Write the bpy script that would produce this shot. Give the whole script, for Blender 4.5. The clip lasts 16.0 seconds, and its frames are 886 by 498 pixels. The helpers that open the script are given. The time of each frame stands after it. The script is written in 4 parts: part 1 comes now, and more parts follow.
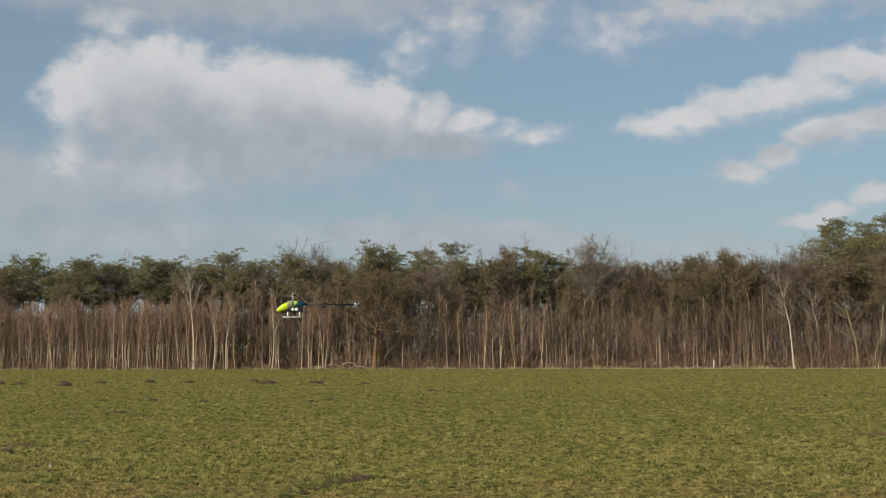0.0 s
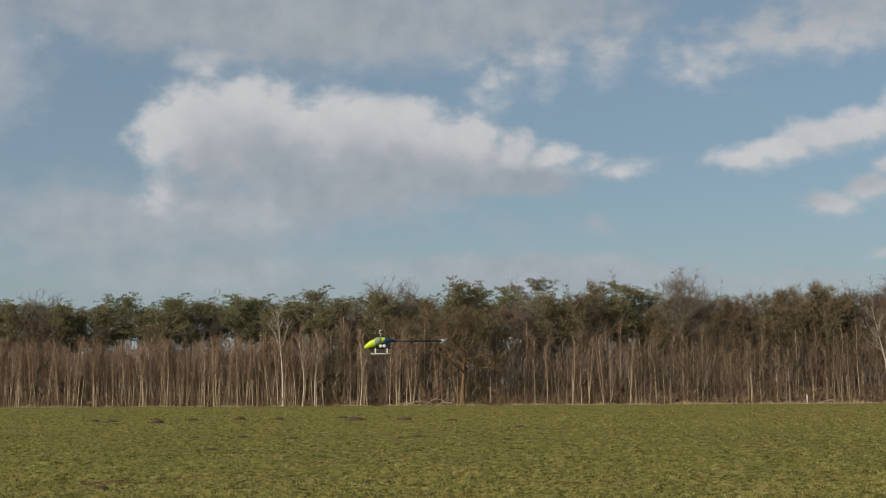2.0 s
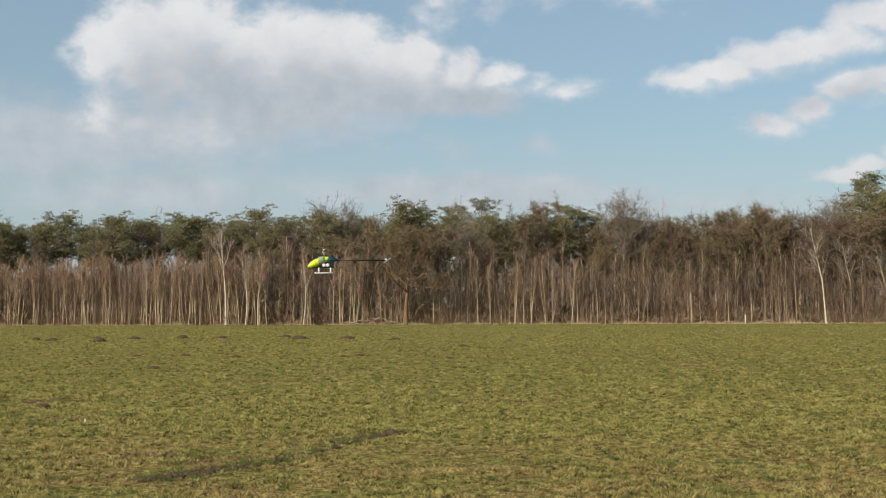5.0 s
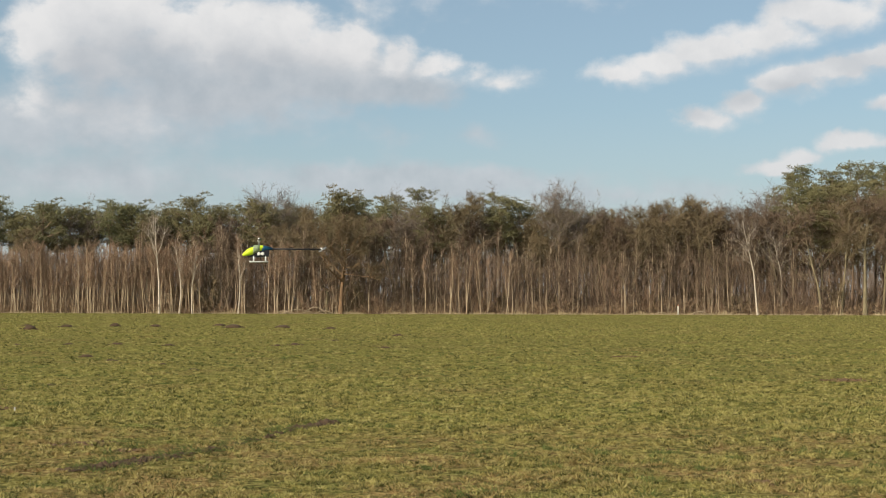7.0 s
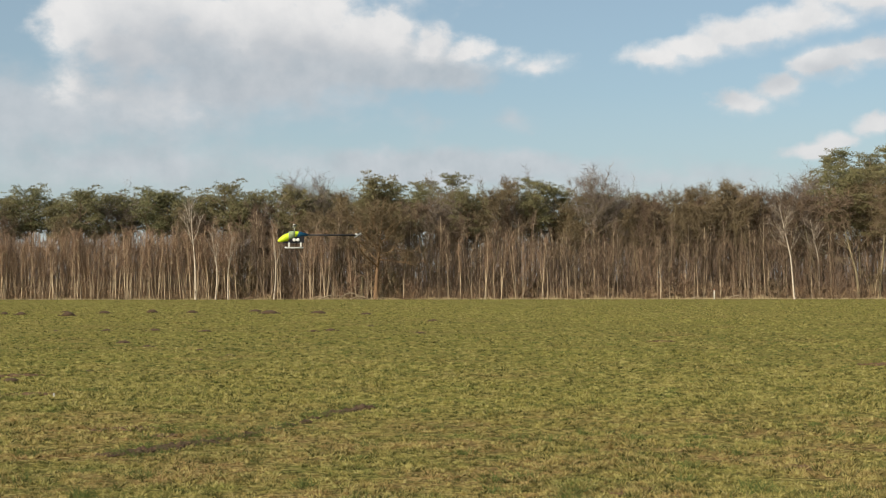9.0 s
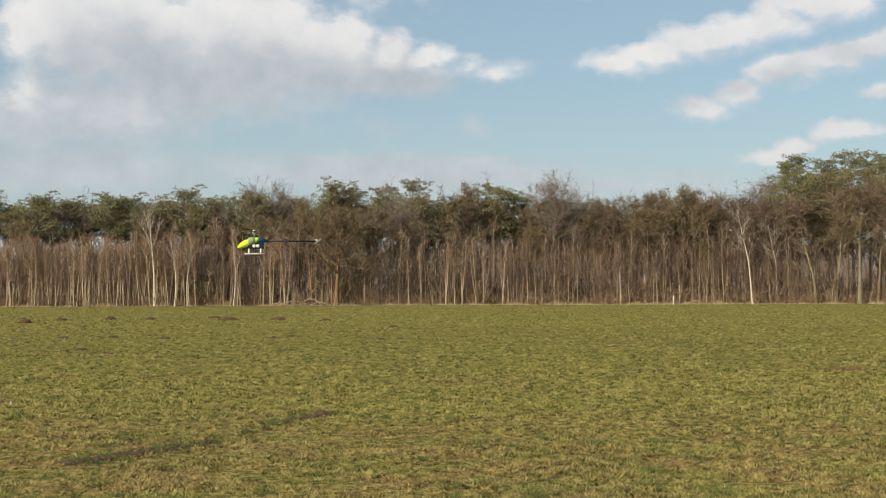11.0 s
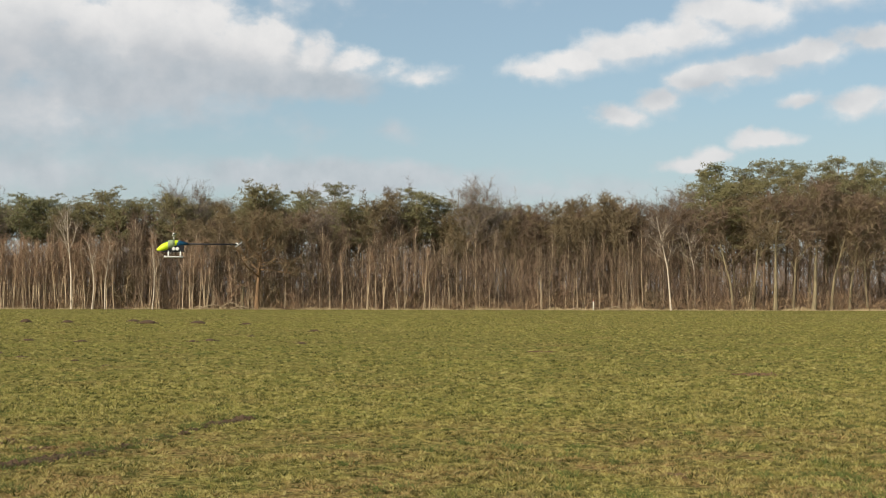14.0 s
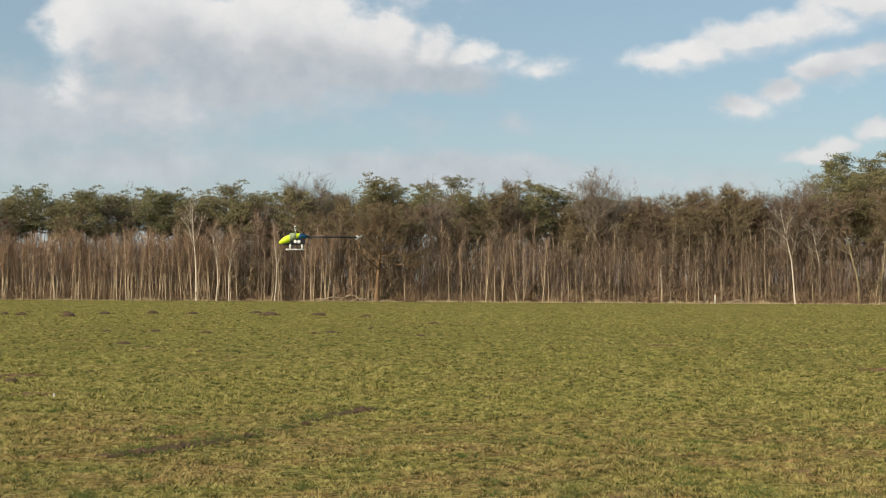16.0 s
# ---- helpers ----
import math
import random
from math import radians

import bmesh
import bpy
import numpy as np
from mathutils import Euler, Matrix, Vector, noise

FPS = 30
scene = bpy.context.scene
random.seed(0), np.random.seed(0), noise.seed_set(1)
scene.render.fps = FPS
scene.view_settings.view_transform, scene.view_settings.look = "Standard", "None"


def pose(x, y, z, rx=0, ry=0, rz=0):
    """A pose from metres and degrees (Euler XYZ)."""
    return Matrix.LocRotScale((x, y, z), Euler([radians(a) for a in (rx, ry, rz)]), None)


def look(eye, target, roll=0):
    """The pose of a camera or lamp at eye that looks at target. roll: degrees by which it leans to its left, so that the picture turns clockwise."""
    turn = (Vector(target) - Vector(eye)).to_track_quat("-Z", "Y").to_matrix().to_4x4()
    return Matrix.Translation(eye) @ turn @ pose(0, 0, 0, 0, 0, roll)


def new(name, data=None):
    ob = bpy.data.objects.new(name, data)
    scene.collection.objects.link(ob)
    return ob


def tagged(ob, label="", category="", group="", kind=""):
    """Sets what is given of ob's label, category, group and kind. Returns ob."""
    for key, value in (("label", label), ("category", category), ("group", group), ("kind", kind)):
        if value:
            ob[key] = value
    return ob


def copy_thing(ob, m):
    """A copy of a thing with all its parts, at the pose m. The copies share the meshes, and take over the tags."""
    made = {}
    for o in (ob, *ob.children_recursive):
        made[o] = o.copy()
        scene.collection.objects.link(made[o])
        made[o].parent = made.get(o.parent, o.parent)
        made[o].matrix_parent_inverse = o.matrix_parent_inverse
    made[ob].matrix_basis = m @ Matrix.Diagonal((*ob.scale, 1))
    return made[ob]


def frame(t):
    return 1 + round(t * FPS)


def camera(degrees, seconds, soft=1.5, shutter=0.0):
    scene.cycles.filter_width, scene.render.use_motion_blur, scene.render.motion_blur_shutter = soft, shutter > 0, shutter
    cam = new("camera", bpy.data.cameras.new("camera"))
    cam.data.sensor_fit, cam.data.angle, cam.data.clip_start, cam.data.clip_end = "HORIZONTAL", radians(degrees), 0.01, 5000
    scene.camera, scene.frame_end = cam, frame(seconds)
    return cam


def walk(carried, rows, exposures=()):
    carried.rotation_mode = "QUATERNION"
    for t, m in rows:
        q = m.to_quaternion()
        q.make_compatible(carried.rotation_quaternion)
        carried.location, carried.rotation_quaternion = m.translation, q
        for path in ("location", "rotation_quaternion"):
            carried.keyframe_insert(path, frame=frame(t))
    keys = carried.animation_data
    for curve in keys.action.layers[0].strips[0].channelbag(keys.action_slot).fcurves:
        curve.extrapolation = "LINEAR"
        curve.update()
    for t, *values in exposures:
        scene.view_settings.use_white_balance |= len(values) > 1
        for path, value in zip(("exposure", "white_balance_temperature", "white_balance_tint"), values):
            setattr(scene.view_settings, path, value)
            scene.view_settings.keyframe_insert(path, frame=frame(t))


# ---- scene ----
# The camera stands in a mown field and pans after a model helicopter, with a wood along the far edge.
EYE = 1.55
cam = camera(36.0, 16.0, soft=1.1)
ROWS = [
    (0.0, 0.0, 4.479, 0.0), (0.5, 2.18, 5.404, 0.16), (1.0, 2.558, 5.874, 0.25), (1.5, 3.125, 6.003, 0.29),
    (2.0, 3.672, 5.995, 0.27), (2.5, 2.831, 4.10, 0.19), (3.0, 1.993, 3.025, 0.16), (5.5, 1.153, 2.521, -0.02),
    (6.0, 0.952, 2.388, -0.31), (6.5, 0.205, 2.35, -0.40), (7.0, -1.421, 2.181, -0.22), (7.5, -0.749, 1.915, -0.12),
    (8.0, 0.467, 1.763, -0.14), (8.5, 0.345, 1.68, -0.02), (9.0, 0.051, 1.56, -0.01), (9.5, -0.279, 1.435, 0.02),
    (9.7, -0.619, 1.462, -0.05), (12.0, -2.057, 1.953, 0.08), (12.5, -2.651, 1.903, -0.13), (13.0, -3.651, 1.915, -0.03),
    (13.5, -4.416, 1.946, -0.06), (14.0, -4.907, 2.002, -0.22), (14.5, -4.214, 1.921, -0.35), (15.0, -3.197, 1.817, -0.52),
    (15.5, -1.181, 1.733, -0.45), (16.0, 0.083, 1.675, -0.37),
]
EXPOSURES = [(0.0, -0.36, 6150, 10), (0.5, -0.41, 6150, 10), (1.0, -0.45, 6150, 10), (2.0, -0.5, 6150, 10), (2.5, -0.45, 6150, 10), (3.2, -0.14, 6200, 10),
             (5.3, -0.03, 6200, 10), (6.0, -0.03, 6250, 10), (8.5, 0.03, 6350, 10), (16.0, 0.03, 6380, 10)]
walk(cam, [(t, pose(0, 0, EYE, 90.02 + pitch, roll + 0.05, yaw)) for t, yaw, pitch, roll in ROWS], EXPOSURES)

# ---- light: a low winter sun behind the camera, and a sky with broken cumulus ----
SUN_HEIGHT, SUN_ROUND = radians(27), radians(224)
sun = new("sun", bpy.data.lights.new("sun", "SUN"))
sun.data.energy, sun.data.angle, sun.data.color = 4.7, radians(0.6), (1.0, 0.88, 0.70)
sun_way = Vector((math.sin(SUN_ROUND) * math.cos(SUN_HEIGHT), math.cos(SUN_ROUND) * math.cos(SUN_HEIGHT), math.sin(SUN_HEIGHT)))
sun.matrix_world = look(sun_way * 100, (0, 0, 0))


class Net:
    """Short hand for node trees: values in, sockets out."""

    def __init__(self, tree):
        self.tree = tree

    def put(self, kind, *ins):
        node = self.tree.nodes.new(kind)
        for slot, value in enumerate(ins):
            if value is None:
                continue
            if isinstance(value, bpy.types.NodeSocket):
                self.tree.links.new(value, node.inputs[slot])
            else:
                node.inputs[slot].default_value = value
        return node

    def math(self, op, *ins, clamp=False):
        node = self.put("ShaderNodeMath", *ins)
        node.operation, node.use_clamp = op, clamp
        return node.outputs[0]

    def vec(self, op, *ins):
        node = self.put("ShaderNodeVectorMath", *ins)
        node.operation = op
        return node.outputs["Value"] if op in ("LENGTH", "DOT_PRODUCT") else node.outputs["Vector"]

    def noise(self, vector, scale, detail=4.0, rough=0.55, lift=0.0):
        node = self.put("ShaderNodeTexNoise")
        self.tree.links.new(vector, node.inputs["Vector"])
        node.inputs["Scale"].default_value, node.inputs["Detail"].default_value = scale, detail
        node.inputs["Roughness"].default_value, node.inputs["Distortion"].default_value = rough, lift
        return node

    def span(self, value, a, b, c=0.0, d=1.0, soft=False):
        node = self.put("ShaderNodeMapRange", value, a, b, c, d)
        node.interpolation_type = "SMOOTHSTEP" if soft else "LINEAR"
        return node.outputs[0]

    def mix(self, fac, a, b, blend="MIX"):
        node = self.put("ShaderNodeMix")
        node.data_type, node.blend_type = "RGBA", blend
        for slot, value in ((0, fac), (6, a), (7, b)):
            if isinstance(value, bpy.types.NodeSocket):
                self.tree.links.new(value, node.inputs[slot])
            else:
                node.inputs[slot].default_value = value if slot == 0 else (*value, 1.0)
        return node.outputs[2]


# Clouds as heaps of soft ovals in degrees of azimuth and height: azimuth, height, half width, half height, weight.
GREAT_CLOUD = [
    (-15.0, 10.6, 2.3, 1.9, 1.1), (-13.8, 11.2, 2.6, 2.2, 1.3), (-11.8, 11.4, 2.9, 2.1, 1.3), (-9.9, 10.9, 2.4, 1.8, 1.1), (-7.8, 10.9, 2.9, 2.0, 1.25), (-5.6, 10.9, 2.9, 2.0, 1.25),
    (-3.2, 10.5, 2.8, 1.6, 1.1), (-13.4, 9.9, 2.6, 1.7, 1.1), (-0.7, 10.15, 1.6, 0.95, 0.9), (0.9, 9.75, 1.5, 0.6, 0.7), (2.5, 9.5, 1.3, 0.45, 0.42), (4.0, 9.35, 1.5, 0.55, 0.45),
    (-15.4, 8.3, 1.4, 0.9, 0.5), (-13.9, 7.8, 2.2, 0.9, 0.45), (-12.0, 7.4, 2.2, 0.9, 0.35),
]
UNDERSIDE = [
    (-11.0, 9.9, 4.6, 1.5, 1.0), (-7.5, 9.5, 5.0, 1.9, 1.2), (-4.0, 9.6, 4.4, 1.7, 1.2), (-1.2, 9.2, 3.0, 1.25, 1.0), (0.8, 8.9, 1.7, 0.9, 0.9), (-9.5, 8.3, 4.0, 1.1, 0.8),
    (-12.0, 15.9, 14.0, 2.3, 1.1), (-1.0, 15.8, 8.0, 1.6, 0.9), (17.0, 16.2, 8.0, 1.6, 1.0),
]
GREY_VEIL = [
    (-13.0, 7.4, 6.0, 1.9, 1.0), (-18.0, 7.0, 7.0, 2.2, 0.95), (-7.0, 8.4, 6.0, 1.8, 0.8), (0.0, 5.0, 8.5, 1.0, 1.4), (-13.0, 5.0, 9.0, 1.2, 0.75),
    (2.8, 7.0, 1.3, 0.5, 0.5), (-1.0, 6.8, 0.9, 0.6, 0.4), (-8.0, 14.7, 12.0, 1.6, 0.8), (18.0, 15.0, 8.0, 1.5, 0.9), (-23.0, 13.0, 3.8, 2.8, 0.8), (9.0, 4.4, 9.0, 0.8, 0.5),
]
STREAKS = [
    (8.9, 9.55, 1.9, 0.75, 0.85), (10.8, 9.85, 2.3, 0.8, 0.95), (12.8, 10.25, 2.5, 0.85, 1.0), (14.8, 10.75, 2.6, 0.9, 1.0), (17.0, 11.45, 2.8, 1.0, 1.0), (20.5, 12.3, 3.2, 1.1, 1.0),
    (12.2, 7.55, 1.3, 0.62, 0.85), (14.0, 8.2, 1.5, 0.72, 0.95), (15.6, 8.9, 1.6, 0.85, 1.0), (17.4, 9.35, 1.9, 0.75, 0.95), (19.8, 9.8, 2.2, 0.75, 0.95), (22.2, 10.3, 1.8, 0.7, 0.9),
    (15.2, 5.6, 1.4, 0.5, 0.8), (16.3, 5.95, 1.0, 0.5, 0.8), (18.1, 6.6, 1.6, 0.55, 0.8), (19.8, 8.1, 1.2, 0.42, 0.55), (22.2, 7.8, 1.6, 0.8, 0.9),
]
HIGH_WISPS = [(1.0, 13.9, 1.8, 1.9, 0.36), (-1.3, 12.9, 1.6, 1.3, 0.34), (3.6, 14.2, 2.0, 1.5, 0.42), (11.5, 14.3, 5.8, 1.3, 0.6), (7.6, 13.6, 2.6, 1.2, 0.42), (-13.6, 13.3, 1.6, 1.0, 0.4)]


def cloud_field(heaps, soft, ragged):
    """A node group: how thick the cloud is at a point given as (azimuth, height) in degrees."""
    tree = bpy.data.node_groups.new("cloud_field", "ShaderNodeTree")
    tree.interface.new_socket("Place", in_out="INPUT", socket_type="NodeSocketVector")
    tree.interface.new_socket("Thickness", in_out="OUTPUT", socket_type="NodeSocketFloat")
    net = Net(tree)
    place = net.put("NodeGroupInput").outputs[0]
    warp = net.noise(place, 0.32, 5.0, 0.6).outputs["Color"]
    warp = net.vec("MULTIPLY", net.vec("SUBTRACT", warp, (0.5, 0.5, 0.5)), (2.6, 1.5, 0.0))
    bent = net.vec("ADD", place, warp)
    total = None
    for a, h, w, t, k in heaps:
        off = net.vec("MULTIPLY", net.vec("SUBTRACT", bent, (a, h, 0)), (1 / w, 1 / t, 0))
        one = net.math("MULTIPLY_ADD", net.vec("LENGTH", off), -k, k)
        total = one if total is None else net.math("SMOOTH_MAX", total, one, soft)
    fine = net.noise(net.vec("MULTIPLY", place, (1.0, 1.5, 1.0)), 0.75, 5.0, 0.52).outputs["Fac"]
    total = net.math("ADD", total, net.math("MULTIPLY_ADD", fine, ragged, -0.5 * ragged))
    net.put("NodeGroupOutput", total)
    return tree


def build_sky():
    world = bpy.data.worlds.new("winter_sky")
    world.use_nodes = True
    scene.world = world
    tree = world.node_tree
    tree.nodes.clear()
    net = Net(tree)
    air = net.put("ShaderNodeTexSky")
    air.sky_type, air.sun_disc, air.sun_elevation, air.sun_rotation = "NISHITA", False, SUN_HEIGHT, SUN_ROUND
    air.air_density, air.dust_density, air.ozone_density = 1.0, 1.2, 1.0
    sky = air.outputs[0]
    sky = net.mix(1.0, sky, (0.93, 1.02, 1.02), "MULTIPLY")
    sky = net.mix(0.36, sky, (4.5, 5.4, 5.8))
    way = net.put("ShaderNodeTexCoord").outputs["Generated"]
    x, y, z = net.put("ShaderNodeSeparateXYZ", way).outputs
    azimuth = net.math("MULTIPLY", net.math("ARCTAN2", x, y), 180 / math.pi)
    height = net.math("MULTIPLY", net.math("ARCSINE", z), 180 / math.pi)
    place = net.put("ShaderNodeCombineXYZ", azimuth, height, 0.0).outputs[0]
    heaped, veiled = cloud_field(GREAT_CLOUD + STREAKS + HIGH_WISPS, 0.3, 0.9), cloud_field(GREY_VEIL, 0.6, 0.8)
    under = cloud_field(UNDERSIDE, 0.5, 0.6)

    def thick(at, field=heaped):
        node = net.put("ShaderNodeGroup")
        node.node_tree = field
        tree.links.new(at, node.inputs[0])
        return node.outputs[0]

    here = thick(place)
    even = cloud_field(GREAT_CLOUD + STREAKS + HIGH_WISPS, 0.5, 0.5)
    above, higher = thick(net.vec("ADD", place, (-0.35, 0.6, 0.0)), even), thick(net.vec("ADD", place, (-0.9, 1.9, 0.0)), even)
    slope = net.math("SUBTRACT", here, above)
    cover = net.span(here, -0.12, net.span(slope, -0.35, 0.3, 1.05, 0.5), soft=True)
    # the same broken cumulus goes on over the rest of the sky
    flat = net.vec("MULTIPLY", way, (3.0, 3.0, 7.0))
    rest = net.span(net.noise(flat, 1.3, 6.0, 0.55).outputs["Fac"], 0.5, 0.62, soft=True)
    away = net.math("MAXIMUM", net.span(net.math("ABSOLUTE", azimuth), 24, 34), net.span(height, 16, 21))
    cover = net.math("MAXIMUM", cover, net.math("MULTIPLY", rest, away))
    # what stands between a part of the cloud and the sun shades it
    lit = net.math("MULTIPLY_ADD", net.span(above, 1.4, 0.2, soft=True), 0.4, net.math("MULTIPLY", net.span(higher, 0.95, 0.0, soft=True), 0.6))
    lit = net.math("MULTIPLY", lit, net.span(height, 3.0, 9.5, 0.6, 1.0))
    lit = net.math("MULTIPLY", lit, net.span(net.noise(place, 0.55, 5.0, 0.6).outputs["Fac"], 0.32, 0.6, 0.75, 1.0))
    lit = net.math("MULTIPLY", lit, net.span(height, 12.8, 15.0, 1.0, 0.3))
    cloud = net.mix(lit, (4.75, 5.0, 5.25), (8.35, 8.1, 7.8))
    sky = net.mix(net.span(height, 0.0, 8.0, 0.6, 0.0), sky, (5.2, 5.75, 6.1))
    grey = net.mix(net.span(net.noise(place, 0.4, 5.0).outputs["Fac"], 0.35, 0.7), (4.7, 5.05, 5.3), (6.3, 6.4, 6.55))
    veil = net.math("MULTIPLY", net.span(thick(place, veiled), -0.15, 0.75, soft=True), 0.82)
    shown = net.mix(veil, sky, grey)
    base = net.math("MULTIPLY", net.span(thick(place, under), -0.1, 0.62, soft=True), 0.9)
    dim = net.mix(net.span(net.noise(place, 0.6, 4.0).outputs["Fac"], 0.35, 0.68), (4.4, 4.8, 5.1), (5.4, 5.65, 5.85))
    shown = net.mix(base, shown, dim)
    shown = net.mix(net.math("MULTIPLY", cover, 0.95), shown, cloud)
    back = net.put("ShaderNodeBackground", shown, 0.1)
    net.put("ShaderNodeOutputWorld", back.outputs[0])


build_sky()

# ---- materials ----
def material(name, rough=0.9):
    """A fresh node material: its net, its shader and the place on the thing in metres."""
    made = bpy.data.materials.new(name)
    made.use_nodes = True
    net = Net(made.node_tree)
    shader = made.node_tree.nodes["Principled BSDF"]
    shader.inputs["Roughness"].default_value = rough
    shader.inputs["Specular IOR Level"].default_value = 0.25
    place = net.put("ShaderNodeTexCoord").outputs["Object"]
    return made, net, shader, place


def bump(net, shader, value, strength, distance):
    node = net.put("ShaderNodeBump")
    node.inputs["Strength"].default_value, node.inputs["Distance"].default_value = strength, distance
    net.tree.links.new(value, node.inputs["Height"])
    net.tree.links.new(node.outputs[0], shader.inputs["Normal"])


def bark(name, light, dark, low=0.35, high=0.65, stretch=0.25, scale=6.0):
    """Bark with patches along the stem and a tint of its own on each tree."""
    made, net, shader, place = material(name, 0.92)
    along = net.vec("MULTIPLY", place, (1.0, 1.0, stretch))
    patch = net.noise(along, scale, 5.0, 0.6).outputs["Fac"]
    tone = net.mix(net.span(patch, low, high), dark, light)
    each = net.put("ShaderNodeObjectInfo").outputs["Random"]
    tone = net.mix(net.span(each, 0, 1, 0.0, 0.4), tone, tuple(0.6 * c for c in light))
    net.tree.links.new(tone, shader.inputs["Base Color"])
    bump(net, shader, net.noise(along, scale * 3, 3.0).outputs["Fac"], 0.6, 0.02)
    return made


def twigs(name, one, two):
    """Fine twigs: each one between two tints, and each tree a little different."""
    made, net, shader, place = material(name, 0.85)
    isle = net.put("ShaderNodeNewGeometry").outputs["Random Per Island"]
    each = net.put("ShaderNodeObjectInfo").outputs["Random"]
    tone = net.mix(isle, one, two)
    tone = net.mix(net.math("MULTIPLY", each, 0.5), tone, tuple(0.6 * c for c in one))
    net.tree.links.new(tone, shader.inputs["Base Color"])
    return made


def needle_material():
    made, net, shader, place = material("pine_needles", 0.6)
    isle = net.put("ShaderNodeNewGeometry").outputs["Random Per Island"]
    each = net.put("ShaderNodeObjectInfo").outputs["Random"]
    tone = net.mix(isle, (0.12, 0.122, 0.055), (0.23, 0.215, 0.10))
    tone = net.mix(net.math("MULTIPLY", each, 0.65), tone, (0.215, 0.175, 0.085))
    net.tree.links.new(tone, shader.inputs["Base Color"])
    shader.inputs["Subsurface Weight"].default_value = 0.0
    return made


def turf_tone(net, place):
    """The field's colour from place to place: fresh green, olive and winter-bleached turf in clumps a hand wide."""
    wide = net.noise(place, 0.09, 4.0, 0.55).outputs["Fac"]
    mid = net.noise(place, 0.7, 4.0, 0.6).outputs["Fac"]
    clump = net.noise(place, 4.5, 5.0, 0.7).outputs["Fac"]
    tuft = net.noise(place, 15.0, 3.0, 0.6).outputs["Fac"]
    y = net.put("ShaderNodeSeparateXYZ", place).outputs[1]
    tone = net.mix(net.span(mid, 0.35, 0.65), (0.20, 0.192, 0.046), (0.315, 0.26, 0.08))
    tone = net.mix(net.span(wide, 0.42, 0.62), tone, (0.27, 0.25, 0.06))
    # worn, bleached turf in the strip where people stand and land their models
    worn = net.math("MULTIPLY", net.span(y, 19.0, 14.5, 0.0, 1.0, True), net.span(mid, 0.4, 0.58, 0.2, 1.0))
    worn = net.math("MAXIMUM", worn, net.math("MULTIPLY", net.span(net.noise(place, 0.33, 3.0).outputs["Fac"], 0.55, 0.7), 0.6))
    tone = net.mix(net.math("MULTIPLY", worn, 0.8), tone, (0.31, 0.185, 0.085))
    fresh = net.noise(net.vec("ADD", place, (31.0, 7.0, 0.0)), 1.1, 4.0, 0.6).outputs["Fac"]
    tone = net.mix(net.span(fresh, 0.54, 0.66, 0.0, 0.65), tone, (0.15, 0.195, 0.04))
    tone = net.mix(net.span(clump, 0.38, 0.52, 0.75, 0.0), tone, (0.085, 0.095, 0.025))
    tone = net.mix(net.span(clump, 0.54, 0.68, 0.0, 0.55), tone, (0.42, 0.355, 0.13))
    return tone, tuft


def ground_material():
    made, net, shader, place = material("field_turf", 0.95)
    tone, tuft = turf_tone(net, place)
    # Dark thatch between tufts, deepened to read as shaded gaps among the blades.
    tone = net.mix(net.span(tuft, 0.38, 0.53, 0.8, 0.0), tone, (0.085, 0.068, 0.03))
    tone = net.mix(net.span(tuft, 0.53, 0.66, 0.0, 0.75), tone, (0.42, 0.355, 0.13))
    # leaf litter takes over under the trees
    x, y, z = net.put("ShaderNodeSeparateXYZ", place).outputs
    edge = net.math("ADD", y, net.math("MULTIPLY", net.noise(place, 0.6, 4.0).outputs["Fac"], 3.0))
    litter = net.mix(tuft, (0.10, 0.065, 0.04), (0.24, 0.155, 0.09))
    tone = net.mix(net.span(edge, 166.0, 167.2), tone, litter)
    shader.inputs["Specular IOR Level"].default_value = 0.0
    net.tree.links.new(tone, shader.inputs["Base Color"])
    rough = net.math("ADD", tuft, net.math("MULTIPLY", net.noise(place, 4.5, 5.0, 0.7).outputs["Fac"], 1.6))
    bump(net, shader, rough, 1.0, 0.05)
    return made


def blade_material():
    made, net, shader, place = material("grass_blades", 0.75)
    tone, tuft = turf_tone(net, place)
    isle = net.put("ShaderNodeNewGeometry").outputs["Random Per Island"]
    shader.inputs["Specular IOR Level"].default_value = 0.12
    own = net.put("ShaderNodeAttribute")
    own.attribute_name = "tint"
    tint = own.outputs["Fac"]
    tone = net.mix(net.span(tint, 0.15, 0.55, 0.95, 0.0), tone, (0.06, 0.065, 0.016))
    tone = net.mix(net.span(tint, 0.55, 0.9, 0.0, 0.7), tone, (0.41, 0.36, 0.12))
    tone = net.mix(net.span(isle, 0.75, 0.95, 0.0, 0.5), tone, (0.44, 0.36, 0.17))
    net.tree.links.new(tone, shader.inputs["Base Color"])
    return made


def plain(name, colour, rough=0.5, metal=0.0, speck=0.12, scale=9.0):
    """A painted or moulded surface with faint uneven tone."""
    made, net, shader, place = material(name, rough)
    cloudy = net.noise(place, scale, 4.0, 0.6).outputs["Fac"]
    tone = net.mix(net.span(cloudy, 0.35, 0.65), tuple(c * (1 - speck) for c in colour), colour)
    net.tree.links.new(tone, shader.inputs["Base Color"])
    net.tree.links.new(net.span(cloudy, 0.3, 0.7, rough * 0.85, min(1.0, rough * 1.2)), shader.inputs["Roughness"])
    shader.inputs["Metallic"].default_value = metal
    return made


